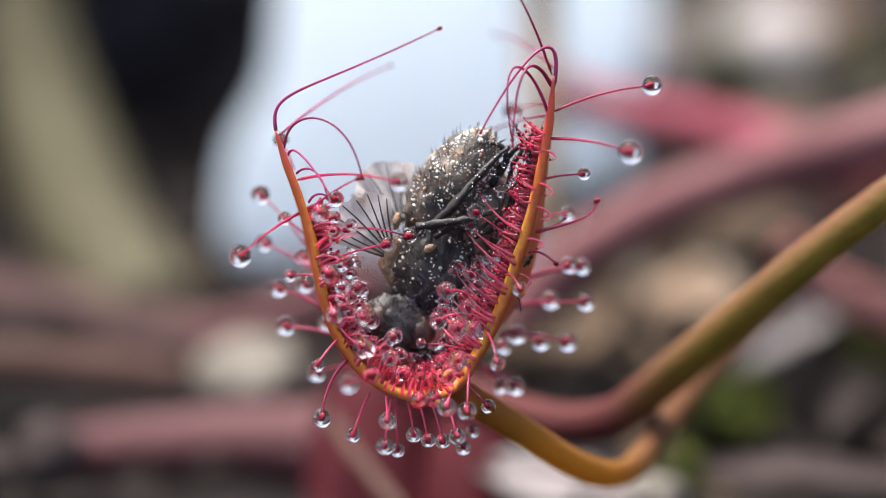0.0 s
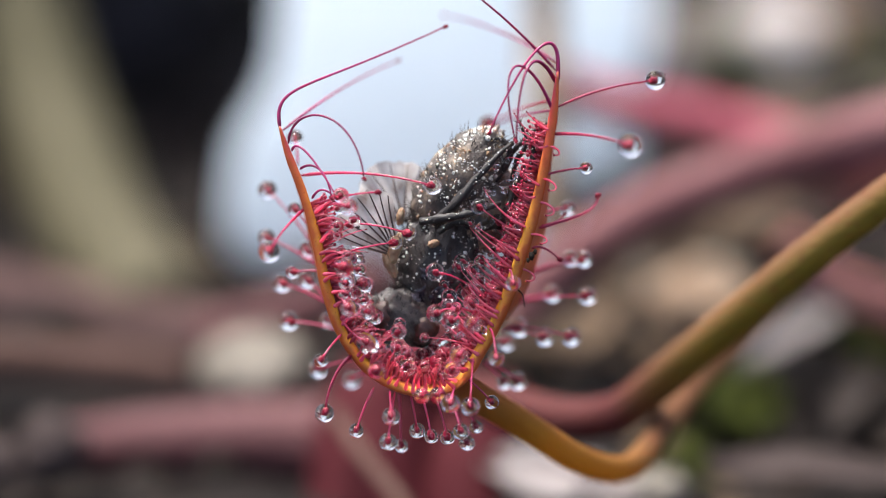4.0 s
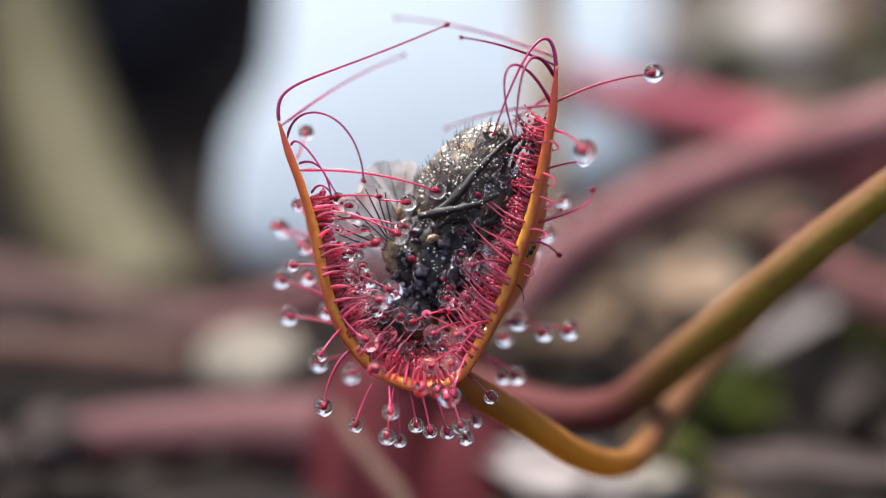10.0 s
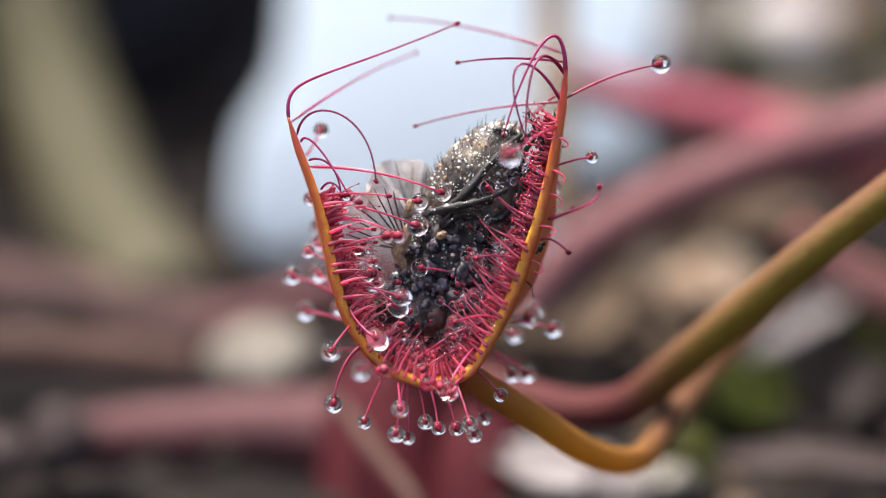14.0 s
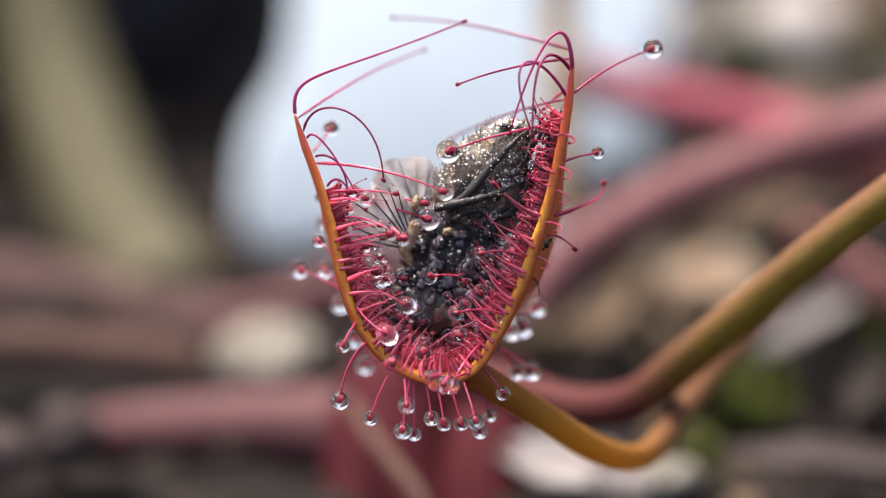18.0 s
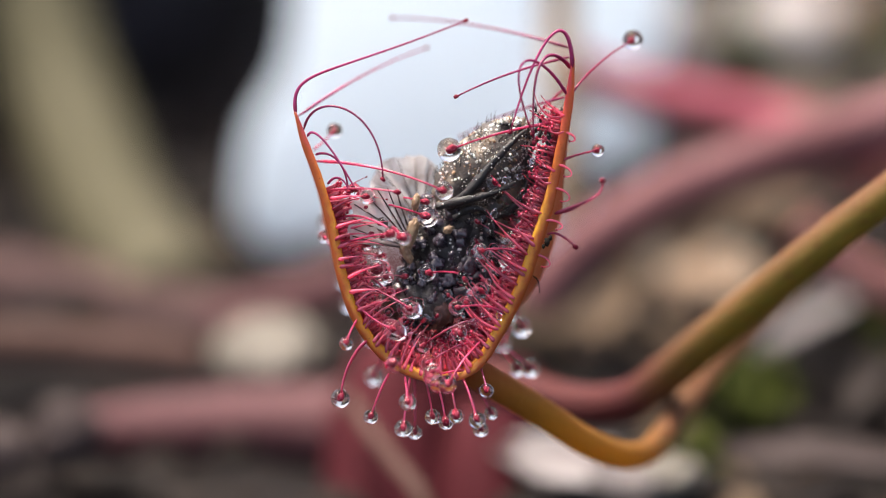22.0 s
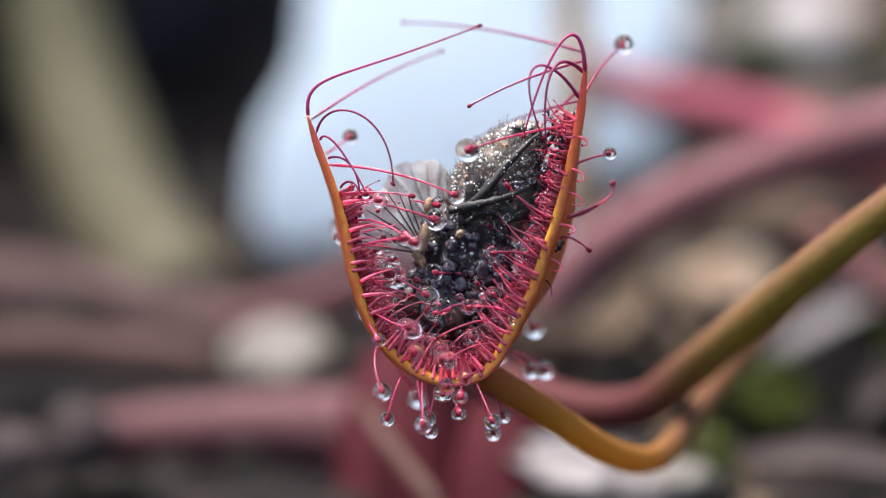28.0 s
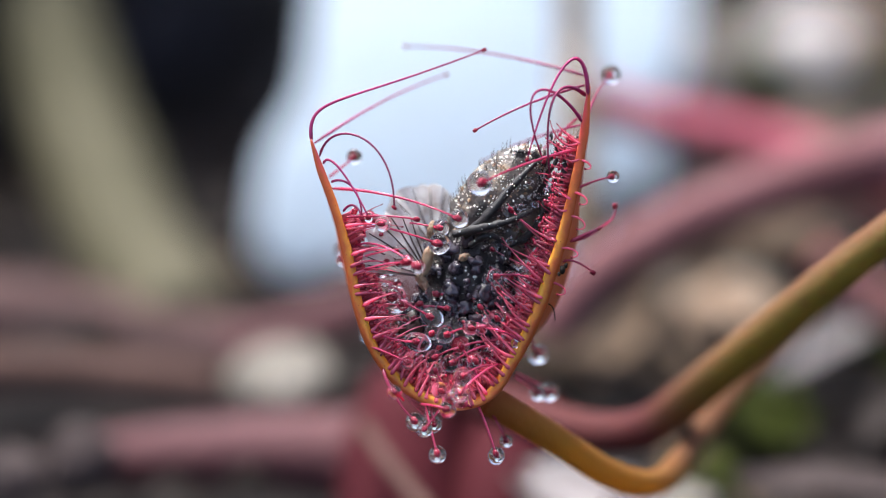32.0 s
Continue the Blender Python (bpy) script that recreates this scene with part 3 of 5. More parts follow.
def crumbs():
    """Peat crumbs and fibres strewn over the soil."""
    rng = random.Random(21)
    verts, faces = [], []
    for _ in range(900):
        y = rng.uniform(-0.01, 0.11)
        x = rng.uniform(-1, 1) * (0.018 + 0.25 * (y + 0.06))
        r = rng.uniform(0.3, 1.3) * MM
        long = rng.choice((1, 1, 1.6, 4))
        v, f = ball(r * long, r, r * 0.7, 7, 5, 0.4, 2, rng.random() * 9)
        turn = Euler((rng.uniform(-0.3, 0.3), rng.uniform(-0.3, 0.3), rng.uniform(0, 3.1))).to_matrix()
        c = Vector((x, y, ground_height(x, y) + r * 0.3))
        n = len(verts)
        verts += [turn @ q + c for q in v]
        faces += [tuple(i + n for i in g) for g in f]
    tagged(new("peat_crumbs", mesh_from("peat_crumbs", verts, faces, M["crumb"])), "dark brown peat crumbs and fibres on the soil", "soil", kind="stuff")


crumbs()


def strewn_chips():
    """Bark bits and dry fragments lying about on the soil."""
    rng = random.Random(33)
    for i in range(85):
        y = rng.uniform(-8, 105)
        half = 3 + 0.155 * (y + 80)
        x = rng.uniform(0.05, 1.15) * half if i % 5 else rng.uniform(-1.1, 0.0) * half
        r = rng.uniform(0.5, 1.7) * (1 + y / 140)
        name, mat, label, cat = rng.choice((("bark_chip", "litter_brown", "brown bark fragment on the soil", "bark"), ("bark_chip", "litter_grey", "grey bark fragment on the soil", "bark"),
                                            ("twig", "litter_grey", "short dry twig on the soil", "twig"), ("twig", "litter_brown", "short brown twig on the soil", "twig"),
                                            ("pebble", "pebble", "small pale pebble on the soil", "stone")))
        size = (r * 3.2, r * 0.4, r * 0.4) if name == "twig" else (r, r * rng.uniform(0.5, 0.9), r * rng.uniform(0.35, 0.6))
        z = ground_height(x * MM, y * MM) / MM + size[2] * 0.6
        chip(name, (x, y, z), size, (rng.uniform(-10, 10), rng.uniform(-10, 10), rng.uniform(0, 180)), M[mat], label, cat, 0.4, 1.8, i + 20, name.replace("_", " ") + "s on the soil")


strewn_chips()


def plant_label(foot, top, w0, w1, sag, thick, label):
    """A thin bent strip of plastic with rounded corners: foot and top are the middle of its ends, in mm; it bends backwards towards the top."""
    a, b = Vector(foot), Vector(top)
    nu, nv = 24, 14
    verts, faces = [], []
    for lay in (0.5, -0.5):
        for i in range(nu + 1):
            u = i / nu
            c = a.lerp(b, u) + Vector((0, -sag, 0.35 * sag)) * 4 * u * (1 - u)
            half = w1 + (w0 - w1) / (1 + math.exp((u - 0.38) / 0.045))
            half *= min(1.0, 0.86 + 0.14 * math.sqrt(min(1.0, u * 14))) * min(1.0, 0.8 + 0.2 * math.sqrt(min(1.0, (1 - u) * 14)))
            for k in range(nv + 1):
                v = k / nv * 2 - 1
                verts.append((c + Vector((v * half, 0.10 * half * v * v + lay * thick, 0))) * MM)
    c, m = nv + 1, (nu + 1) * (nv + 1)
    for i in range(nu):
        for k in range(nv):
            q = i * c + k
            faces.append((q, q + 1, q + c + 1, q + c))
            faces.append((m + q, m + q + c, m + q + c + 1, m + q + 1))
    edge = [i * c for i in range(nu + 1)] + [nu * c + k for k in range(1, nv + 1)] + [i * c + nv for i in range(nu - 1, -1, -1)] + [k for k in range(nv - 1, 0, -1)]
    for p, q in zip(edge, edge[1:] + edge[:1]):
        faces.append((p, q, m + q, m + p))
    ob = new("plant_label", mesh_from("plant_label", verts, faces, M["label"]))
    tagged(ob, label, "label", "plant labels")


plant_label((-2.42, 41.96, -1.29), (-1.46, 53.74, 13.55), 7.9, 6.0, 1.1, 0.7, "broad white plastic plant label standing in the soil")
plant_label((6.93, 52.49, -0.59), (8.0, 62.59, 11.55), 2.0, 3.0, 0.6, 0.7, "narrow white plastic plant label in the soil")


def build_dark_filler(at, r, h):
    """A tapering pot shape with a rolled lip, added to fill the dark background."""
    verts, faces, n = [], [], 48
    prof = [(r * 0.86, 0), (r * 0.98, h * 0.86), (r * 1.05, h * 0.88), (r * 1.06, h), (r * 1.0, h), (r * 0.95, h * 0.85), (r * 0.83, h * 0.05), (0.01, h * 0.05)]
    for q, z in prof:
        for i in range(n):
            a = 2 * math.pi * i / n
            verts.append(Vector((q * math.cos(a), q * math.sin(a), z)) * MM)
    for k in range(len(prof) - 1):
        for i in range(n):
            a, b = k * n + i, k * n + (i + 1) % n
            faces.append((a, b, b + n, a + n))
    ob = new("plant_pot", mesh_from("plant_pot", verts, faces, M["dark"]))
    ob.location = Vector(at) * MM
    tagged(ob, "dark pot-shaped filler added behind the stems", "pot")


# added form that makes the background dark left of the label
build_dark_filler((-47, 85, -1), 37, 15)


def near_stalk():
    """The stalk that crosses in front: pink low down, then olive with a rosy upper side."""
    pts = [(-1.64, 11.64, 6.05), (1.83, 9.44, 5.85), (4.05, 7.79, 5.99), (5.62, 6.86, 6.64), (6.72, 6.32, 7.8), (7.75, 5.63, 9.11), (9.33, 4.72, 11.02), (10.71, 4.22, 12.56), (12.02, 4.04, 13.83), (13.51, 3.97, 15.09), (14.99, 3.9, 16.36), (17.51, 4.26, 18.51)]
    path = spline([Vector(p) * MM for p in pts], 8)
    v, f = tube(path, lambda s: (0.73 - 0.19 * s) * MM, 20, 1.0, 0.04, 5)
    me = mesh_from("leaf_stalk", [q - path[0] for q in v], f, M["stalk_skin"])
    uv = me.uv_layers.new(name="girth")
    for loop in me.loops:
        i = loop.vertex_index // 20
        d = (v[loop.vertex_index] - path[i]).normalized()
        uv.data[loop.index].uv = (i / (len(path) - 1), 0.5 + 0.5 * d.dot(Vector((-0.5, -0.1, 0.86))))
    ob = new("leaf_stalk", me)
    ob.location = path[0]
    tagged(ob, "olive and rosy leaf stalk in front of the soil", "stem")


near_stalk()

# ---- the trap ----
trap = thing("sundew_leaf", LEAF, "orange-red sundew trap leaf with dewy crimson tentacles holding a fly", "carnivorous plant")

RIM = [(-4.93, 0, 3.48), (-4.65, 0, 2.6), (-4.23, 0, 1.48), (-3.85, 0, 0.18), (-3.57, 0, -1.23), (-3.13, 0, -2.57), (-2.37, 0, -3.65), (-1.4, 0, -4.27), (-0.37, 0, -4.42), (0.47, 0, -4.02), (1.07, 0, -3.05), (1.67, 0, -1.82), (2.13, 0, -0.48), (2.52, 0, 0.77), (2.85, 0, 2.18), (3.12, 0, 3.68), (3.27, 0, 5.1)]
rim = spline([Vector(p) * MM for p in RIM], 6)


def rim_point(s):
    """Place on the near edge and the way outwards, s from 0 (one tip) to 1 (the other)."""
    f = max(0.0, min(1.0, s)) * (len(rim) - 1)
    i = min(int(f), len(rim) - 2)
    p = rim[i].lerp(rim[i + 1], f - i)
    a, b = rim[max(i - 1, 0)], rim[min(i + 2, len(rim) - 1)]
    way = (b - a).normalized()
    return p, Vector((-way.z, 0, way.x)) * -1


def blade_point(s, w, n):
    """Point of the trough: w mm behind the near edge, n mm outwards."""
    p, out = rim_point(s)
    side = min(1.0, abs(s - 0.5) * 3.2)
    end = max(0.0, abs(s - 0.5) * 2 - 0.35) / 0.65
    swell = 0.34 * math.exp(-((s - 0.70) / 0.12) ** 2) + 0.16 * math.exp(-((s - 0.33) / 0.12) ** 2)
    flare = ((0.06 + swell) * side * (1 - 0.8 * end) - 0.34 * (1 - side)) * w
    return p + out * (n + flare) * MM + Vector((0, w * (1 - 0.9 * end), 0)) * MM


def build_blade():
    n = 120
    verts, faces = [], []
    for i in range(n + 1):
        s = i / n
        h = 0.16 + 0.03 * max(0.0, min(1, (s - 0.52) * 8))
        h *= 0.62 + 0.38 * min(1.0, (0.5 - abs(s - 0.5)) / 0.26)
        h *= min(1.0, 0.25 + (0.5 - abs(s - 0.5)) * 14)
        h *= 0.7 + 0.3 * min(1.0, abs(s - 0.5) / 0.12)
        h *= 1 + 0.13 * noise.noise(Vector((s * 30, 0.2, 0))) + 0.10 * noise.noise(Vector((s * 90, 1.2, 0)))
        loop = []
        for k in range(7):                       # rounded near edge
            a = math.pi * (k / 6 - 0.5)
            loop.append((-h * 0.8 * math.cos(a) + h * 0.8, h * math.sin(a) * -1))
        loop = loop[::-1]
        for w in (0.6, 1.3, 2.1, 2.8):
            loop.append((w, h * 0.8))
        loop.append((3.0, 0))
        for w in (2.8, 2.1, 1.3, 0.6):
            loop.append((w, -h * 0.8))
        for w, m in loop:
            verts.append(blade_point(s, w, m))
    c = len(verts) // (n + 1)
    for i in range(n):
        for k in range(c):
            a, b = i * c + k, i * c + (k + 1) % c
            faces.append((a, b, b + c, a + c))
    faces.append(tuple(range(c)))
    faces.append(tuple(range(n * c, (n + 1) * c))[::-1])
    me = mesh_from("blade", verts, faces, M["blade"])
    uv = me.uv_layers.new(name="along")
    for lp in me.loops:
        uv.data[lp.index].uv = (abs(lp.vertex_index // c / n - 0.5) * 2, lp.vertex_index % c / c)
    me.materials.append(M["blade_back"])
    me.materials.append(M["blade_inner"])
    for q in range(n * c):
        if 6 <= q % c <= 10:
            me.polygons[q].material_index = 1
        elif 11 <= q % c <= 14:
            me.polygons[q].material_index = 2
    bm = bmesh.new()
    bm.from_mesh(me)
    bmesh.ops.recalc_face_normals(bm, faces=bm.faces)
    bm.to_mesh(me)
    bm.free()
    part("blade", me, trap, "yellow-orange blade curled up round the prey")


build_blade()


def build_petiole():
    pts = [(0.27, 1.5, -4.23), (1.12, 1.8, -4.72), (2.52, 2.8, -5.6), (3.77, 3.8, -6.47), (4.97, 5, -7.02), (5.9, 6.5, -7.03), (6.65, 8, -6.47), (7.4, 9.5, -5.65), (8.46, 11, -4.51), (10.04, 12, -2.98), (11.53, 12.5, -1.52)]
    path = spline([Vector(p) * MM for p in pts], 8)
    v, f = tube(path, lambda s: (0.47 - 0.04 * s) * MM, 16, 0.8, 0.05, 3)
    me = mesh_from("petiole", v, f, M["petiole"])
    uv = me.uv_layers.new(name="girth")
    for loop in me.loops:
        i = min(loop.vertex_index // 16, len(path) - 1)
        d = (v[loop.vertex_index] - path[i]).normalized()
        uv.data[loop.index].uv = (i / (len(path) - 1), 0.5 + 0.5 * d.dot(Vector((0.35, -0.1, 0.93))))
    part("petiole", me, trap, "orange to olive petiole bent in a hook")


build_petiole()

DROP = mesh_from("dew_drop", *ball(1, 1, 1, 24, 16), M["dew"])
GLAND = mesh_from("gland", *ball(1, 1, 1, 14, 10, 0.45, 1.8, 3), M["gland"])
SHAPES = {                              # bends of a stalk along its own axis
    "straight": (0.33, 0.04, 0.66, 0.05), "bow": (0.25, 0.16, 0.7, 0.14), "sag": (0.3, -0.12, 0.7, -0.08), "up": (0.15, 0.22, 0.6, 0.16),
    "slight": (0.3, 0.06, 0.65, 0.07), "arch": (0.10, 0.45, 0.62, 0.36),
}


def stalk_mesh(length, bend, r0, r1, mat):
    a, b, c, d = SHAPES[bend] if isinstance(bend, str) else bend
    path = bezier(Vector((0, 0, 0)), Vector((a, 0, b)) * length, Vector((c, 0, d)) * length, Vector((length, 0, 0)), 12 if isinstance(bend, str) else 22)
    v, f = tube([p * MM for p in path], lambda s: (r1 + (r0 - r1) * (1 - s) ** 1.25 + 0.15 * r0 * max(0, 1 - s * 11)) * (0.4 if s < 0.01 else 1.0) * MM, 7)
    me = mesh_from("tentacle", v, f, mat)
    uv = me.uv_layers.new(name="along")
    for lp in me.loops:
        uv.data[lp.index].uv = (lp.vertex_index // 7 / (len(path) - 1), 0.5)
    return me


def dress(ob, length, drop, gland, long=1.0):
    """Gland and dew drop at the end of a stalk."""
    gland = max(gland, drop * 0.25)
    g = part("gland", GLAND, ob)
    g.location = ((length + drop * 0.06) * MM, 0, 0)
    g.scale = (gland * 1.45 * MM, gland * MM, gland * MM)
    if drop:
        d = part("dew_drop", DROP, ob)
        d.location = ((length + drop * 0.20) * MM, 0, 0)
        d.scale = (drop * long * MM, drop * MM, drop * MM)
        d.visible_shadow = False        # clear water lets the light through


def tentacle(base, keys, drop=0.0, bend="straight", r0=0.052, r1=0.026, near=-1, mat="wine", depth=0.0, gland=0.058, long=1.0, reach=1.02):
    """A stalk on the blade: base (x, y, z) mm; keys (t, x, z) of its tip; near -1 swings towards the viewer's side, 1 away."""
    b = Vector(base)
    r0, drop = r0 * 0.8, drop * 1.08
    k = 1 + b.y / 82.5
    tips = [(t, Vector((x * k - b.x, 0, z * k - b.z))) for t, x, z in keys]
    length = max(max(v.length for _, v in tips) * reach, abs(depth) * 1.2 + 0.1)
    ways = []
    if near < 0 and b.y < 0.35:                        # the foot sits deeper in the trough where the tip would come far forward
        forward = max(math.sqrt(max(0.0, length ** 2 - v.length ** 2)) for _, v in tips)
        b.y += min(0.9, max(0.0, forward - 1.3))
    for t, v in tips:
        y = near * math.sqrt(max(0.0, length ** 2 - v.length ** 2))
        ways.append((t, Vector((v.x, y, v.z)).normalized()))
    ob = part("tentacle", stalk_mesh(length, bend, r0, r1, M[mat]), trap)
    dress(ob, length, drop, gland, long)
    x = ways[0][1]
    z = Vector((0, 0, 1)) - x * x.z
    if z.length < 0.2:
        z = Vector((0, -1, 0)) - x * -x.y
    z.normalize()
    turn = Matrix((x, z.cross(x), z)).transposed().to_quaternion()
    rows, last = [], x
    for t, w in ways:
        turn = last.rotation_difference(w) @ turn
        last = w
        rows.append((t, turn.copy()))
    place = b * MM
    ob.matrix_basis = Matrix.LocRotScale(place, rows[0][1], None)
    if len(rows) > 1:
        if rows[-1][0] < 32:
            rows.append((32, rows[-1][1].copy()))
        full = [rows[0]]
        for (t0, q0), (t1, q1) in zip(rows, rows[1:]):
            if q0.rotation_difference(q1).angle > 1.2:
                full.append(((t0 + t1) / 2, q0.slerp(q1, 0.5)))
            full.append((t1, q1))
        MOVES.append((ob, [(t, Matrix.LocRotScale(place, q, None)) for t, q in full]))
    return ob


# long tip tentacles
tentacle((-4.92, 0, 3.40), [(0, -0.10, 6.40), (9, 0.02, 6.24), (19, 0.08, 6.11), (32, 0.16, 6.05)], bend=(0.08, 0.23, 0.17, 0.1), r0=0.075, r1=0.026, mat="hair")
tentacle((-4.91, 1, 3.39), [(0, -1.60, 5.63), (9, -1.32, 5.62), (19, -1.12, 5.56), (32, -0.96, 5.57)], near=1, r0=0.06, mat="hair", reach=1.15)
tentacle((-4.69, 0.2, 2.97), [(0, -2.35, 2.05), (9, -2.40, 1.72), (19, -2.30, 1.51), (32, -2.44, 1.45)], bend=(-0.15, 0.43, 0.6, 0.69), mat="hair")
tentacle((-4.58, 0.2, 2.76), [(0, -3.23, 1.48), (9, -3.17, 1.26), (19, -3.12, 1.18), (32, -3.19, 1.17)], bend=(-0.07, 0.2, 0.32, 0.19), mat="hair")
tentacle((-4.34, 0.2, 2.22), [(0, -3.37, 1.48), (9, -3.37, 1.23), (19, -3.35, 1.14), (32, -3.39, 1.17)], bend=(0.09, 0.24, 0.49, 0.51), mat="hair")
tentacle((-3.98, 0.2, 1.35), [(0, -3.20, 1.32), (9, -3.33, 1.23), (19, -3.32, 1.14), (32, -3.39, 1.12)], bend=(0.2, 0.54, 0.72, 0.43), mat="hair")
tentacle((-4.37, 0, 2.05), [(0, -1.32, 1.93), (3.5, -0.53, 1.75), (7.5, -0.26, 1.55), (9, -0.28, 1.48), (19, -0.55, 1.18), (32, -0.59, 1.15)], 0.25, "slight", r0=0.07)
tentacle((-4.13, 0, 1.15), [(0, -5.83, -0.18), (3.5, -5.29, -0.17), (5.5, -4.17, -0.23), (7.5, -2.40, -0.08), (9, -1.65, 0.09), (11, -1.34, 0.23), (14.5, -1.14, 0.33), (19, -1.02, 0.39), (25, -1.16, 0.45), (32, -1.18, 0.42)], 0.30, "straight", r0=0.07)
tentacle((-3.9, 0, 1.18), [(0, -2.45, 2.05), (3.5, -2.02, 1.57), (9, -1.95, 1.27), (19, -1.92, 1.11), (32, -1.79, 1.12)], 0, "straight", gland=0.075)
tentacle((-3.92, 0, 1.08), [(0, -3.53, 1.05), (3.5, -3.11, 1.08), (5.5, -1.80, 1.10), (7.5, -1.28, 1.07), (9, -1.18, 1.07), (11, -1.14, 1.10), (19, -1.08, 0.84), (32, -1.14, 0.88)], 0.24, "straight")
tentacle((-3.85, 0, 0.12), [(0, -1.03, 0.38), (3.5, -1.16, 0.32), (7.5, -1.06, 0.39), (9, -1.15, 0.39), (14.5, -1.69, -0.04), (19, -1.72, -0.19), (32, -1.76, -0.25)], 0.20, "up", gland=0.08)
tentacle((-3.67, 0, -0.48), [(0, -1.68, 0.13), (3.5, -1.56, 0.08), (7.5, -2.18, -0.30), (9, -2.08, -0.19), (14.5, -1.99, -0.01), (19, -2.08, -0.07), (32, -2.06, -0.13)], 0.20, "straight", gland=0.08)
tentacle((-3.63, 0, -0.78), [(0, -3.27, -0.72), (3.5, -3.06, -0.62), (7.5, -2.10, -1.58), (9, -1.77, -1.59), (11, -1.59, -1.38), (16.5, -1.90, -2.54), (19, -1.78, -2.52), (25, -1.49, -1.97), (32, -1.39, -1.75)], 0.27, "straight", long=1.3)
tentacle((-3.48, 0, -1.45), [(0, -3.15, -1.90), (3.5, -2.86, -1.83), (7.5, -2.68, -2.05), (9, -2.47, -1.96), (11, -1.59, -1.67), (19, -1.65, -2.19), (25, -1.27, -2.30), (32, -0.89, -1.50)], 0.24, "straight", long=1.4)
tentacle((-3.12, 0, -2.15), [(0, -2.35, -2.85), (9, -2.33, -2.91), (14.5, -2.31, -2.99), (19, -2.18, -2.94), (25, -1.94, -2.85), (29.5, -1.93, -2.67), (32, -1.79, -2.47)], 0.27, "sag", long=1.45)
tentacle((-2.4, 0, -3.65), [(0, -2.07, -3.65), (9, -2.02, -3.74), (14.5, -2.04, -3.91), (19, -1.98, -3.79), (25, -2.01, -3.97), (28, -1.70, -3.43), (32, -0.42, -2.60)], 0.24, "sag", long=1.5)
tentacle((-3.1, 0, -2.65), [(0, -3.67, -3.37), (9, -3.65, -3.36), (14.5, -3.61, -3.36), (19, -3.42, -3.29), (25, -3.24, -3.27), (29.5, -2.48, -2.98), (32, -2.06, -3.08)], 0.19, "straight")
tentacle((-2.77, 0, -3.25), [(0, -3.55, -4.93), (9, -3.57, -4.89), (19, -3.55, -4.91), (25, -3.49, -4.88), (28, -2.68, -4.55), (29.5, -2.48, -4.61), (32, -1.84, -4.78)], 0.26, "bow", r0=0.075)
tentacle((-2.15, 0, -4.23), [(0, -2.63, -5.43), (9, -2.65, -5.44), (19, -2.67, -5.46), (25, -2.61, -5.43), (28, -2.53, -5.40), (29.5, -2.48, -5.41), (32, -2.39, -3.92)], 0.20, "straight")
tentacle((-1.68, 0, -4.32), [(0, -1.62, -4.98), (9, -1.62, -5.01), (19, -1.60, -5.03), (25, -1.54, -4.93), (28, -1.48, -5.52), (32, -0.89, -4.42)], 0.24, "straight")
tentacle((-1.53, 0, -4.37), [(0, -1.70, -5.73), (9, -1.72, -5.74), (19, -1.72, -5.78), (25, -1.62, -5.68), (28, -1.48, -5.53), (29.5, -1.35, -5.91), (32, -1.16, -5.72)], 0.24, "straight")
tentacle((-1.43, 1.5, -4.45), [(0, -1.33, -5.87), (9, -1.35, -5.88), (19, -1.38, -5.91), (25, -1.32, -5.90), (32, -1.23, -4.83)], 0.19, "straight")
# fringe under the blade
tentacle((-1.07, 0.2, -4.43), [(0, -0.87, -5.42), (9, -0.88, -5.44), (19, -0.88, -5.44), (25, -0.88, -5.47), (29.5, -1.53, -5.22), (32, -1.52, -5.00)], 0.22)
tentacle((-0.74, 0.2, -4.46), [(0, -0.45, -5.58), (9, -0.47, -5.62), (19, -0.52, -5.61), (25, -0.41, -5.63), (32, -0.72, -4.08)], 0.20, gland=0.08)
tentacle((-0.37, 0.2, -4.46), [(0, -0.03, -5.60), (9, 0.03, -5.64), (19, -0.05, -5.56), (25, -0.31, -5.10), (32, -0.47, -4.17)], 0.21, gland=0.08)
tentacle((0.02, 0.2, -4.33), [(0, 0.40, -5.42), (9, 0.42, -5.41), (19, 0.42, -5.49), (25, 0.47, -5.47), (29.5, 0.55, -5.42), (32, 0.56, -5.75)], 0.23)
tentacle((0.27, 1.5, -4.4), [(0, 0.85, -5.33), (9, 0.85, -5.33), (19, 0.83, -5.36), (25, 0.86, -5.33), (32, 0.84, -5.35)], 0.19)
tentacle((0.02, 1.5, -4.46), [(0, 0.57, -5.78), (9, 0.57, -5.79), (19, 0.53, -5.81), (25, 0.56, -5.80), (32, 0.54, -5.80)], 0.22)
tentacle((0.27, 0, -4.15), [(0, 0.12, -4.58), (9, 0.08, -4.61), (19, -0.58, -4.39), (25, -0.99, -3.97), (32, -0.47, -2.62)], 0.26)
tentacle((0.82, 0, -3.18), [(0, 0.70, -4.68), (7.5, 0.64, -4.65), (9, 0.42, -4.46), (11, -0.01, -4.58), (14.5, -0.23, -4.41), (19, -0.30, -4.44), (25, -0.61, -4.57), (29.5, -0.93, -4.69), (32, -0.47, -3.92)], 0.26, "bow")
tentacle((-0.15, 0, -4.42), [(0, -0.28, -4.37), (9, -0.25, -4.41), (16.5, -0.57, -4.42), (19, -0.77, -4.39), (25, -0.57, -4.63), (32, -1.06, -3.92)], 0.23)
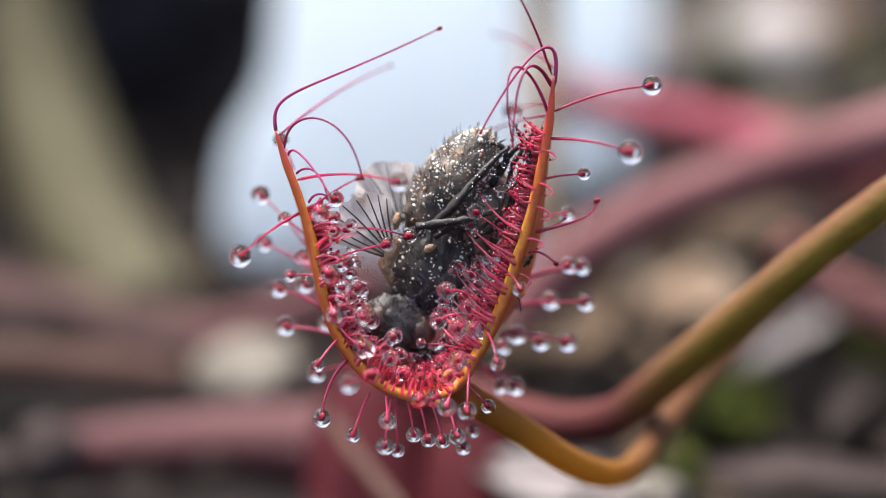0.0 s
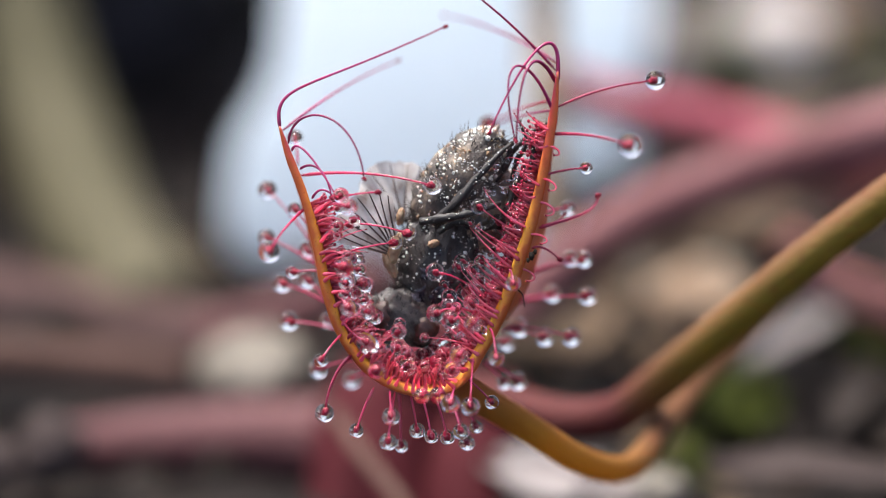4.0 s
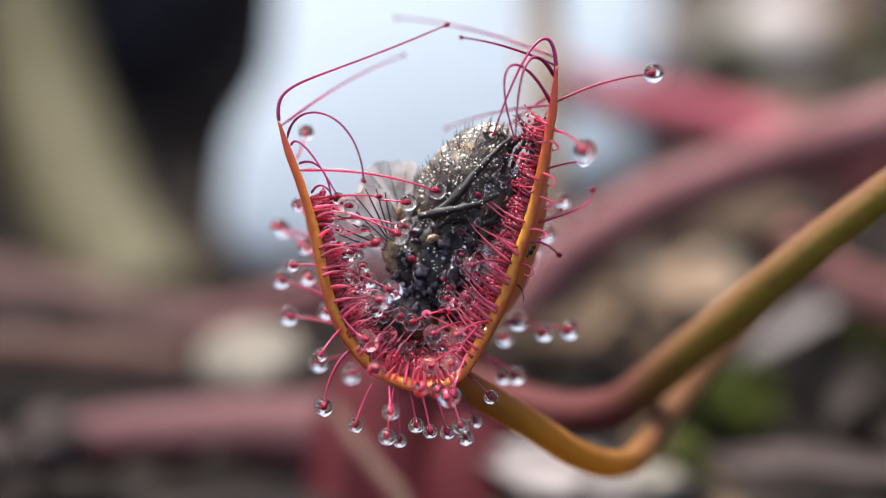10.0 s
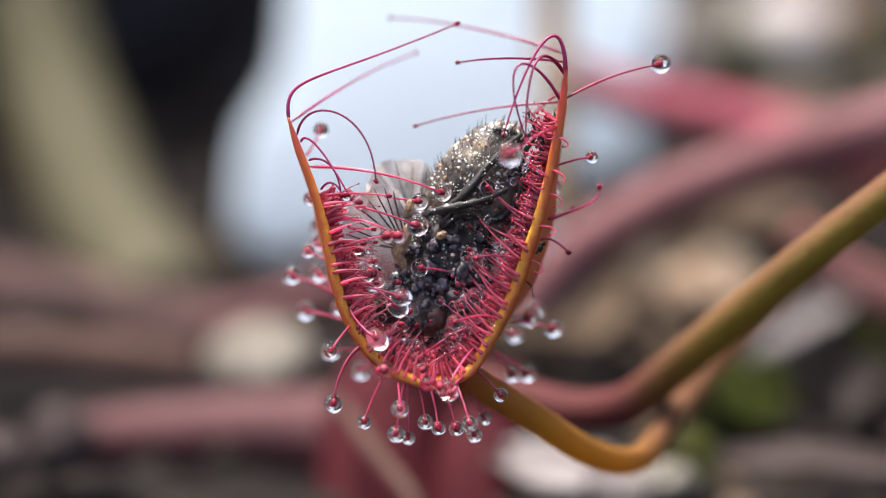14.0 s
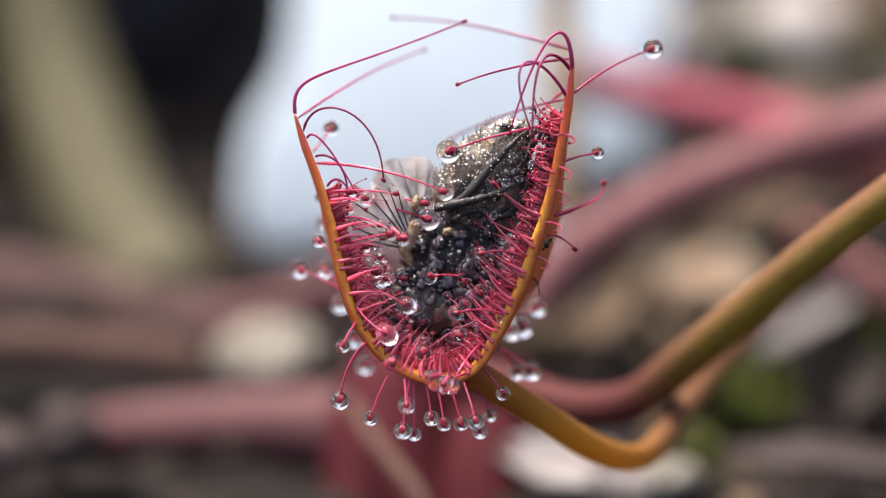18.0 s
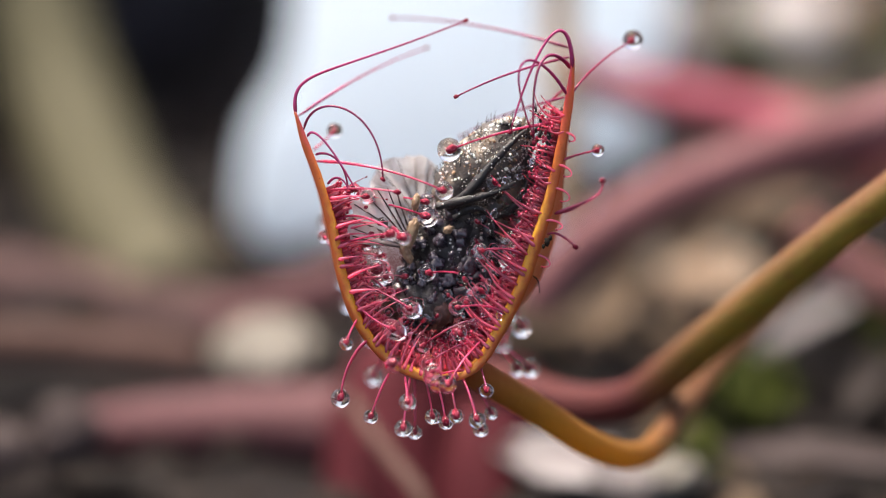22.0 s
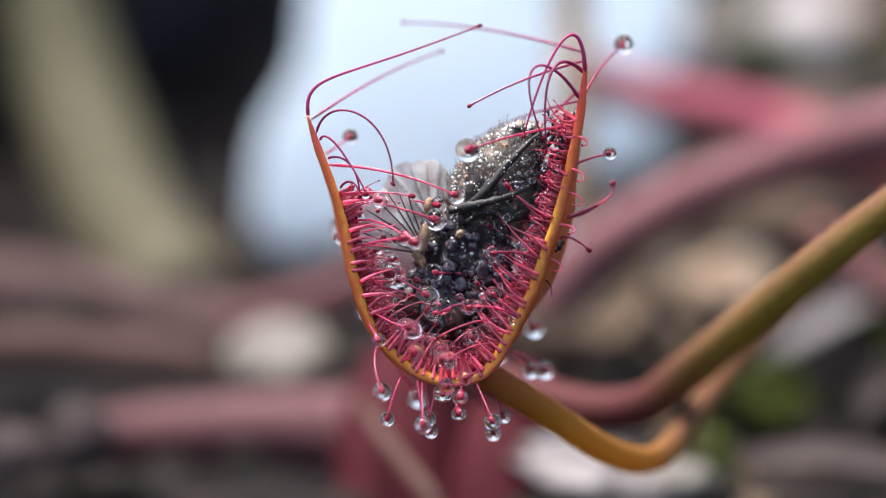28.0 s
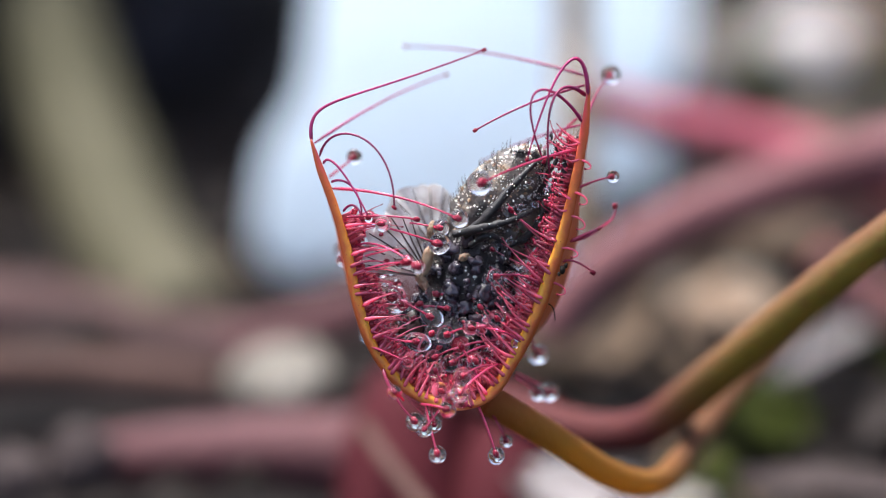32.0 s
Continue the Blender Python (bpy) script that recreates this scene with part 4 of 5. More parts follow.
tentacle((-0.65, 0, -4.42), [(0, -0.73, -4.40), (9, -0.72, -4.38), (19, -0.85, -4.19), (25, -0.82, -3.97), (32, -1.23, -3.33)], 0.22)
tentacle((0.47, 0.5, -3.87), [(0, 1.30, -4.60), (9, 1.30, -4.62), (14.5, 1.31, -4.66), (19, 1.13, -4.72), (25, 0.17, -4.40), (29.5, -0.35, -4.08), (32, -0.47, -3.92)], 0.20)
tentacle((1.27, 0, -2.48), [(0, 1.57, -3.28), (3.5, 1.48, -3.28), (7.5, 0.77, -3.08), (9, 0.43, -2.91), (11, 0.28, -2.70), (14.5, -0.01, -2.49), (19, -0.13, -2.34), (25, -0.11, -2.20), (32, -0.16, -2.08)], 0.22, "bow")
tentacle((1.82, 0, -0.78), [(0, 2.23, -1.15), (3.5, 2.04, -1.13), (5.5, 1.45, -1.05), (7.5, 1.04, -0.88), (9, 0.87, -0.79), (11, 0.71, -0.72), (19, 0.57, -0.62), (25, 0.57, -0.58), (32, 0.56, -0.53)], 0.21, "bow")
tentacle((1.27, 0.3, -1.99), [(0, 0.12, -1.23), (3.5, -0.23, -0.83), (7.5, -0.96, -0.88), (9, -1.03, -0.68), (11, -1.01, -0.57), (16.5, -0.90, -1.29), (32, -1.23, -1.08)], 0.25, "bow")
tentacle((1.1, 0.3, -2.33), [(0, -0.12, -2.07), (3.5, -0.23, -2.02), (7.5, -0.98, -1.93), (9, -0.70, -2.24), (11, -1.24, -2.50), (16.5, -1.40, -2.46), (32, -0.89, -2.25)], 0.25, "bow")
tentacle((1.07, 0.3, -2.66), [(0, 0.43, -2.32), (3.5, 0.23, -2.17), (7.5, -0.43, -2.88), (9, -0.30, -2.71), (16.5, -0.73, -3.79), (32, -0.72, -3.08)], 0.26, "bow")
tentacle((1.27, 0.5, -2.58), [(0, 0.85, -2.28), (3.5, 0.76, -2.25), (7.5, 0.82, -3.08), (14.5, -1.02, -3.57), (32, -1.23, -2.92)], 0.23, "bow")
tentacle((0.77, 0.5, -3.34), [(0, 0.45, -3.20), (3.5, 0.39, -3.20), (9, -0.25, -3.57), (16.5, -0.98, -3.96), (32, -0.39, -3.42)], 0.25, "bow")
# far-side tentacles that stand out sideways
tentacle((-4.51, 2, 2.41), [(0, -4.78, 3.18), (3.5, -4.53, 3.13), (6, -4.37, 3.15), (9, -4.20, 3.14), (19, -3.88, 3.02), (25, -3.77, 2.83), (32, -3.69, 2.95)], 0.22, near=1)
tentacle((-4.1, 2.5, 0.02), [(0, -5.37, 1.57), (2, -5.33, 1.53), (3.5, -5.28, 1.62), (5.5, -5.28, 0.87), (7.5, -5.23, 0.15), (9, -5.25, 0.14), (11, -4.42, 0.40), (14.5, -4.11, 0.26), (32, -4.06, 0.25)], 0.27, near=1)
tentacle((-4, 1.5, 0.27), [(0, -4.65, 0.88), (3.5, -4.49, 1.00), (9, -4.38, 0.97), (14.5, -4.28, 1.06), (19, -4.10, 0.97), (32, -3.86, 0.92)], 0.20, near=1)
tentacle((-3.88, 2.5, -0.67), [(0, -5.27, 0.15), (3.5, -5.29, 0.17), (7.5, -5.20, 0.12), (9, -5.25, 0.14), (11, -4.38, 0.42), (14.5, -3.94, -0.07), (19, -3.68, -0.53), (32, -3.23, -0.25)], 0.25, near=1)
tentacle((-3.76, 2.5, -0.84), [(0, -4.12, -0.25), (3.5, -4.11, -0.20), (9, -4.13, -0.26), (13, -4.12, -0.24), (16.5, -3.73, -0.46), (32, -3.39, -0.25)], 0.24, near=1)
tentacle((-3.79, 1.2, -0.79), [(0, -4.50, -0.78), (3.5, -4.53, -0.82), (9, -4.52, -0.81), (11, -4.51, -0.72), (14.5, -4.33, -0.44), (16.5, -4.27, -0.33), (19, -4.18, -0.28), (25, -4.01, -0.17), (32, -3.99, -0.13)], 0.19, near=1)
tentacle((-3.64, 2.5, -1.79), [(0, -4.83, -1.17), (3.5, -4.83, -1.17), (9, -4.85, -1.19), (11, -4.83, -1.22), (14.5, -4.81, -1.19), (16.5, -4.80, -1.18), (19, -4.75, -1.11), (21, -3.58, -1.52), (32, -3.39, -1.42)], 0.27, near=1)
tentacle((-3.59, 2.5, -1.79), [(0, -4.05, -1.07), (3.5, -4.08, -1.08), (9, -4.07, -1.14), (11, -4.06, -1.13), (14.5, -4.03, -1.16), (16.5, -4.03, -1.18), (19, -4.02, -1.11), (21, -3.42, -1.35), (32, -3.23, -1.42)], 0.27, near=1)
tentacle((-3.33, 2.5, -2.59), [(0, -4.62, -2.28), (3.5, -4.62, -2.28), (9, -4.63, -2.29), (11, -4.56, -2.27), (14.5, -4.39, -2.24), (16.5, -3.93, -1.76), (18, -3.62, -2.18), (32, -3.23, -2.25)], 0.28, near=1)
tentacle((-3.33, 2.5, -2.56), [(0, -3.45, -2.23), (3.5, -3.49, -2.28), (9, -3.55, -2.16), (11, -3.46, -2.17), (14.5, -3.41, -2.16), (32, -3.06, -2.25)], 0.24, near=1)
tentacle((-2.82, 2.5, -3.5), [(0, -3.70, -3.65), (3.5, -3.74, -3.67), (9, -3.72, -3.66), (14.5, -3.61, -3.38), (19, -3.02, -3.19), (32, -2.39, -3.25)], 0.27, near=1)
tentacle((-2.39, 2.5, -3.9), [(0, -2.82, -4.03), (9, -2.83, -4.04), (14.5, -2.81, -4.04), (19, -2.88, -3.99), (25, -2.08, -4.80), (28, -1.70, -4.85), (32, -1.39, -4.83)], 0.27, near=1)
tentacle((3.22, 0.4, 4.04), [(0, 6.15, 4.85), (9, 6.12, 4.91), (13, 6.08, 5.03), (19, 5.52, 5.56), (23, 4.97, 5.74), (28, 4.48, 5.73), (32, 4.03, 5.55)], 0.28, "slight", near=1)
tentacle((3.12, 0.4, 3.27), [(0, 5.30, 2.77), (3.5, 5.19, 2.83), (7.5, 4.99, 2.65), (9, 4.40, 2.59), (11, 3.49, 2.43), (13, 2.58, 2.38), (14.5, 1.06, 2.31), (16.5, -0.15, 2.38), (19, -0.35, 2.36), (25, -0.24, 2.40), (28, -0.15, 2.45), (29.5, -0.08, 2.44), (32, 0.11, 2.17)], 0.33, "straight", r0=0.07, gland=0.075)
tentacle((2.92, 0.5, 2.06), [(0, 4.13, 2.22), (9, 4.05, 2.31), (19, 4.00, 2.36), (32, 3.98, 2.42)], 0.18, near=1)
tentacle((2.9, 1.5, 0.93), [(0, 3.68, 1.05), (3.5, 3.59, 1.08), (9, 3.53, 1.14), (11, 3.41, 1.20), (14.5, 2.81, 1.51), (32, 1.61, 1.58)], 0.23, near=1)
tentacle((2.75, 0.5, 0.49), [(0, 4.57, 1.43), (9, 4.40, 1.48), (19, 4.23, 1.48), (32, 4.11, 1.58)], 0, (0.44, -0.07, 0.85, -0.24), r0=0.08, near=1, gland=0.08)
tentacle((2.79, 0.8, 0.52), [(0, 3.60, 0.90), (9, 3.42, 0.89), (19, 3.57, 0.81), (32, 3.61, 0.87)], 0, "sag", near=1, gland=0.05)
tentacle((2.53, 0.5, -0.12), [(0, 3.35, -0.43), (9, 3.35, -0.46), (19, 3.35, -0.49), (32, 3.41, -0.42)], 0, "up", near=1, gland=0.07)
tentacle((2.42, 2.5, -0.88), [(0, 3.68, -0.48), (3.5, 3.64, -0.42), (5.5, 3.57, -0.38), (7.5, 3.07, 0.04), (9, 3.12, 0.23), (11, 2.74, -0.05), (32, 1.44, -0.25)], 0.25, near=1)
tentacle((2.42, 2.5, -0.96), [(0, 4.07, -0.53), (3.5, 4.03, -0.45), (5.5, 3.98, -0.40), (7.5, 3.77, -0.08), (9, 3.05, -0.16), (11, 2.41, -0.30), (32, 1.27, -0.42)], 0.25, near=1)
tentacle((2.16, 2.5, -1.7), [(0, 3.17, -1.53), (3.5, 3.11, -1.47), (5.5, 3.12, -1.47), (7.5, 2.74, -0.96), (9, 2.58, -0.57), (11, 2.24, -0.80), (32, 0.94, -0.92)], 0.27, near=1)
tentacle((2.16, 2.5, -1.79), [(0, 4.18, -1.57), (3.5, 4.14, -1.55), (5.5, 4.12, -1.42), (7.5, 3.90, -0.96), (9, 2.92, -0.24), (11, 2.33, -0.63), (32, 1.02, -1.08)], 0.27, near=1)
tentacle((1.65, 2.5, -2.64), [(0, 2.13, -2.52), (9, 2.08, -2.44), (11, 2.12, -2.43), (14.5, 2.14, -2.41), (19, 1.73, -2.86), (25, 1.79, -2.83), (29.5, 1.78, -2.76), (32, 1.79, -2.83)], 0.29, near=1)
tentacle((1.73, 2.5, -2.56), [(0, 2.85, -2.73), (9, 2.85, -2.73), (11, 2.86, -2.77), (14.5, 2.86, -2.71), (16.5, 2.68, -2.51), (19, 1.95, -2.19), (25, 1.26, -2.63), (32, 0.94, -2.42)], 0.27, near=1)
tentacle((1.73, 2.5, -2.47), [(0, 3.63, -2.75), (9, 3.62, -2.71), (11, 3.62, -2.55), (13, 3.23, -1.62), (14.5, 2.06, -2.41), (32, 0.78, -2.42)], 0.28, near=1)
tentacle((1.48, 2.5, -2.94), [(0, 1.77, -2.90), (9, 1.75, -2.94), (14.5, 1.76, -2.94), (19, 1.40, -3.02), (25, 1.09, -3.63), (32, 0.28, -3.08)], 0.26, near=1)
tentacle((1.13, 2.5, -3.59), [(0, 1.68, -4.03), (9, 1.67, -4.04), (14.5, 1.66, -4.08), (19, 1.62, -4.11), (25, 1.66, -4.02), (29.5, 1.68, -4.01), (32, 1.77, -3.97)], 0.23, near=1)
tentacle((1.17, 2.5, -3.5), [(0, 2.10, -4.03), (9, 2.05, -4.01), (14.5, 2.09, -4.04), (19, 2.03, -4.08), (25, 2.01, -4.02), (29.5, 2.10, -3.98), (32, 2.11, -3.95)], 0.27, near=1)
# tip of the tall arm
tentacle((3.25, 0.05, 4.69), [(0, 1.10, 3.40), (9, 1.38, 3.09), (19, 1.40, 2.89), (32, 1.44, 2.88)], bend=(-0.55, 0.63, -0.02, 0.62), mat="hair", r0=0.085, r1=0.028)
tentacle((3.24, 0.1, 4.77), [(0, 2.02, 2.98), (9, 2.03, 2.92), (19, 2.08, 2.64), (32, 2.11, 2.42)], bend=(-0.02, 0.49, 0.25, 0.74), mat="hair", r0=0.085)
tentacle((3.12, 0.1, 3.94), [(0, 2.02, 3.18), (9, 2.00, 2.96), (19, 2.07, 2.84), (32, 1.94, 2.83)], bend=(-0.12, 1.07, 0.56, 1.85), mat="hair", r0=0.07)
tentacle((3.25, 0.05, 5.19), [(0, 2.13, 7.43), (3.5, 0.72, 7.42), (6, 1.00, 6.67), (9, 0.58, 6.01), (13, 0.13, 5.24), (19, -0.15, 4.19), (25, -0.19, 3.83), (32, -0.09, 3.75)], bend="straight", mat="hair", near=-1, r0=0.06)
tentacle((3.33, 1.5, 5.45), [(0, 1.60, 6.77), (3.5, -0.03, 7.17), (6, -0.23, 6.98), (9, -1.25, 6.84), (13, -1.92, 6.69), (19, -2.10, 6.51), (32, -2.19, 6.42)], bend="straight", mat="hair", near=1, r0=0.07, reach=1.1)
tentacle((3.16, 0.8, 3.99), [(0, 1.02, 3.38), (9, 0.35, 3.41), (14.5, -1.19, 3.23), (16.5, -0.87, 2.96), (19, -0.15, 2.81), (25, 0.01, 2.90), (32, 0.19, 2.92)], bend="straight", mat="hair", near=1, r0=0.05)
tentacle((3.12, 1.5, 4.33), [(0, 2.13, 4.18), (2, 1.83, 3.62), (3.5, 1.39, 3.67), (6, 1.07, 3.27), (9, 1.08, 2.73), (32, 0.94, 2.08)], 0.27, near=1)


def inner_tentacles():
    """Rows of short tentacles along the trough that fold over the prey, comb-like."""
    rng = random.Random(4)
    long_ones = [(L, stalk_mesh(L, bend, r, 0.008, M["stalk"])) for L, r in ((0.8, 0.072), (1.0, 0.076), (1.15, 0.07), (1.35, 0.066), (1.65, 0.055)) for bend in ("straight", "slight", "bow")]
    right_ones = [(L, stalk_mesh(L, bend, r, 0.010, M["stalk"])) for L, r in ((1.05, 0.068), (1.3, 0.066), (1.55, 0.062), (1.8, 0.056)) for bend in ("straight", "slight", "bow")]
    short_ones = [(L, stalk_mesh(L, bend, 0.075, 0.010, M["stalk"])) for L in (0.45, 0.6, 0.75, 0.95) for bend in ("straight", "slight")]
    curled = [(L, stalk_mesh(L, bend, 0.05, 0.012, M["stalk"])) for L in (0.7, 0.9, 1.1) for bend in ("arch", "up", "bow")]
    for w, count, share in ((0.1, 56, 0.14), (0.5, 76, 0.55), (1.1, 66, 0.6), (1.9, 40, 0.65)):
        for i in range(count):
            s = 0.15 + 0.78 * ((i + rng.uniform(0.1, 0.9)) / count) ** 0.96
            low = max(0.0, 1 - abs(s - 0.52) / 0.13)
            base = blade_point(s, w, -0.12) if w > 0.2 else blade_point(s, 0.0, rng.uniform(-0.16, 0.02))
            out = rim_point(s)[1]
            L, me = rng.choice(short_ones if low > 0.25 else curled if s > 0.80 else right_ones if s > 0.60 else long_ones)
            if rng.random() < (0.6 if s > 0.80 else 0.3 if s > 0.70 else 0.0):
                continue
            lift = 0.42 if s > 0.62 else 0.06 if s < 0.42 else 0.2
            end = (-out + Vector((0, rng.uniform(-0.40, 0.10), lift + rng.uniform(-0.3, 0.3)))).normalized()
            if s > 0.62:
                start = (-out * rng.uniform(0.7, 1.0) + Vector((0, -rng.uniform(0.15, 0.7), rng.uniform(0.1, 0.55)))).normalized()
            else:
                start = (-out * rng.uniform(0.3, 0.9) + Vector((0, -rng.uniform(0.4, 1.0), rng.uniform(-0.3, 0.25)))).normalized()
            ob = part("tentacle", me, trap)
            dress(ob, L, rng.choice((0.15, 0.19, 0.24)) if rng.random() < share and s < 0.80 else 0, rng.uniform(0.016, 0.026))
            q0 = turned((1, 0, 0), start)
            q1 = start.rotation_difference(end) @ q0
            t0 = rng.uniform(0.5, 9)
            t1 = t0 + rng.uniform(5, 14)
            ob.matrix_basis = Matrix.LocRotScale(base, q0, None)
            MOVES.append((ob, [(t, Matrix.LocRotScale(base, q, None)) for t, q in ((0, q0), (t0, q0), (t1, q1), (32, q1))]))


inner_tentacles()


def curled_back():
    """Spent tentacles curled over the outer edge of the tall arm."""
    rng = random.Random(52)
    for s in (0.74, 0.79, 0.835, 0.865, 0.905):
        L = rng.uniform(0.28, 0.46)
        ob = part("tentacle", stalk_mesh(L, (0.55, 0.9, 1.5, 0.75), 0.042, 0.018, M["stalk"]), trap, "spent tentacle curled into a loop")
        dress(ob, L, 0, 0.03)
        out = rim_point(s)[1]
        x = (out * rng.uniform(0.3, 0.8) + Vector((0, -0.2, rng.uniform(-0.9, -0.2)))).normalized()
        z = (out - x * out.dot(x)).normalized()
        ob.matrix_basis = Matrix.LocRotScale(blade_point(s, rng.uniform(0.0, 0.3), 0.05), Matrix((x, z.cross(x), z)).transposed().to_quaternion(), None)


curled_back()


def papillae():
    """Stubby sessile glands that crowd the inside of the trough."""
    rng = random.Random(41)
    verts, faces, glands = [], [], ([], [])
    for k in range(1350):
        s = rng.uniform(0.14, 0.93) if k % 3 else rng.uniform(0.58, 0.88)
        w = rng.uniform(0.25, 2.9)
        base = blade_point(s, w, -0.12)
        out = rim_point(s)[1]
        way = (-out + Vector((rng.uniform(-0.4, 0.4), rng.uniform(-0.7, 0.1), rng.uniform(-0.2, 0.5)))).normalized()
        l = rng.uniform(0.22, 0.7) * MM
        tip = base + way * l
        for (vs, fs), (v, f) in (((verts, faces), tube([base, base + way * l * 0.5, tip], lambda u: (0.045 - 0.022 * u) * MM, 5)),
                                 (glands, ball(0.05 * MM, 0.05 * MM, 0.06 * MM, 7, 5))):
            n = len(vs)
            vs += [q + (tip if vs is glands[0] else Vector()) for q in v]
            fs += [tuple(q + n for q in g) for g in f]
    part("papilla", mesh_from("papilla", verts, faces, M["papilla"]), trap, "short crimson papillae inside the trough", "stuff")
    part("papilla_gland", mesh_from("papilla_gland", *glands, M["small_gland"]), trap, "tiny red glands inside the trough", "stuff")


papillae()


def specks():
    """Dark dried specks and withered hairs on the blade."""
    for c, r in (((2.5, -0.05, -0.35), 0.085), ((2.6, 0, -0.22), 0.055), ((2.4, -0.05, -0.47), 0.05)):
        v, f = ball(r * MM, r * MM, r * 1.4 * MM, 10, 8, 0.5, 2.5, r * 40)
        ob = part("speck", mesh_from("speck", v, f, M["crumb"]), trap, "dark dried speck")
        ob.location = Vector(c) * MM
    for pts in (((2.08, 0.6, -1.33), (2.25, 0.5, -1.49), (2.31, 0.5, -1.86)),):
        v, f = tube(spline([Vector(p) * MM for p in pts], 5), lambda s: (0.025 - 0.01 * s) * MM, 6)
        part("withered_hair", mesh_from("withered_hair", v, f, M["crumb"]), trap, "dark withered hair")


def wet_lumps():
    """Lumps of clear slime between the tentacles and the prey."""
    rng = random.Random(77)
    lumps = [mesh_from("slime", *ball(1, 1, 1, 16, 10, 0.5, 1.6, k), M["dew"]) for k in range(4)]
    for i in range(64):
        s = rng.uniform(0.2, 0.42) if i % 2 else rng.uniform(0.60, 0.86)
        p, out = rim_point(s)
        ob = part("slime", rng.choice(lumps), trap, "clear wet slime")
        ob.location = p - out * rng.uniform(0.35, 1.15) * MM + Vector((0, rng.uniform(0.5, 1.3), 0)) * MM
        r = rng.uniform(0.05, 0.15)
        ob.scale = (r * 1.7 * MM, r * MM, r * rng.uniform(0.7, 1.1) * MM)
        ob.rotation_euler = (0, rng.uniform(-0.6, 0.6), 0)
        ob.visible_shadow = False
    for i in range(62):                 # small wet beads between the legs and the tall arm
        p, out = rim_point(rng.uniform(0.62, 0.89))
        ob = part("slime", rng.choice(lumps), trap, "clear wet slime")
        ob.location = p - out * rng.uniform(0.2, 1.5) * MM + Vector((0, rng.uniform(-0.1, 0.6), 0)) * MM
        r = rng.uniform(0.035, 0.11)
        ob.scale = (r * MM, r * MM, r * rng.uniform(0.8, 1.2) * MM)
        ob.visible_shadow = False


specks()
wet_lumps()

# ---- the fly ----
fly = thing("fly", LEAF, "small dark fly caught head down in sundew tentacles", "insect")


def ellipsoid(name, c, axis, rl, rw, rd, mat, label="", lump=0.0, freq=3.0, rings=0.0, seg=28):
    """Body piece: c centre (mm), axis the way of its long axis, rl half length, rw half width, rd half depth."""
    v, f = ball(rw * MM, rd * MM, rl * MM, seg, 24, lump, freq, len(name))
    if rings:
        v = [q * (1 + rings * math.cos(q.z / (rl * MM) * 11)) for q in v]
    ob = part(name, mesh_from(name, v, f, mat), fly, label)
    a = Vector(axis).normalized()
    x = Vector((0, -1, 0)).cross(a).normalized()
    turn = Matrix((x, a.cross(x), a)).transposed().to_4x4()
    ob.matrix_basis = Matrix.Translation(Vector(c) * MM) @ turn
    return ob


def beads(name, host, count, rl, rw, rd, size, mat, seed, lo=-1.0, hi=1.0, jag=False):
    """Many small pieces on the near face of an ellipsoid part, joined."""
    rng = random.Random(seed)
    verts, faces = [], []
    for _ in range(count):
        z = rng.uniform(lo, hi) if jag is False else min(hi, lo + (hi - lo) * rng.random() ** 0.6)
        a = rng.uniform(0.05, math.pi - 0.05)
        k = math.sqrt(max(0, 1 - z * z))
        c = Vector((rw * k * math.cos(a), rd * k * math.sin(a), rl * z))
        if noise.noise(c * 2.3 + Vector((seed, 0, 0))) < rng.uniform(-0.45, 0.15):
            continue
        r = size * min(2.2, math.exp(rng.gauss(-0.3, 0.6)))
        v, f = ball(r * MM, r * MM * rng.uniform(0.6, 1.2), r * MM * rng.uniform(0.6, 1.2), 4 if jag else 8, 3 if jag else 6, 0.9 if jag else 0.1, 2, rng.random() * 9)
        n = len(verts)
        verts += [q + c * MM for q in v]
        faces += [tuple(i + n for i in g) for g in f]
    return part(name, mesh_from(name, verts, faces, mat, not jag), host, kind="stuff")


def hairs(name, host, count, rl, rw, rd, length, seed, lo=-0.9, hi=0.95, a0=0.0, a1=math.pi):
    rng = random.Random(seed)
    verts, faces = [], []
    for _ in range(count):
        z, a = rng.uniform(lo, hi), rng.uniform(a0, a1)
        k = math.sqrt(1 - z * z)
        n = Vector((k * math.cos(a) / rw, k * math.sin(a) / rd, z / rl)).normalized()
        c = Vector((rw * k * math.cos(a), rd * k * math.sin(a), rl * z))
        way = (n + Vector((0, 0, 0.8))).normalized()
        l = length * rng.uniform(0.5, 1.2)
        v, f = tube([c * MM, (c + way * l * 0.5 + n * 0.02) * MM, (c + way * l) * MM], lambda s: (0.013 - 0.010 * s) * MM, 4)
        m = len(verts)
        verts += v
        faces += [tuple(i + m for i in g) for g in f]
    return part(name, mesh_from(name, verts, faces, M["fly_black"]), host, kind="stuff")


abdomen = ellipsoid("abdomen", (0.27, 1.2, 1.96), (125, -25, 160), 1.95, 1.0, 0.9, M["fly_belly"], "dusty dark abdomen with pale bands and white grains", 0.10, 5, 0.03, 48)
beads("grain", abdomen, 1000, 1.95, 1.0, 0.95, 0.024, M["grain"], 3, -0.75, 0.98, True)
beads("tan_grain", abdomen, 380, 1.95, 1.0, 0.95, 0.032, M["fly_tan"], 14, -0.8, 0.98, True)
beads("grain", abdomen, 50, 1.95, 1.0, 0.97, 0.06, M["grain"], 8, 0.6, 1.0, True)
hairs("bristle", abdomen, 240, 1.95, 1.0, 0.92, 0.30, 5)
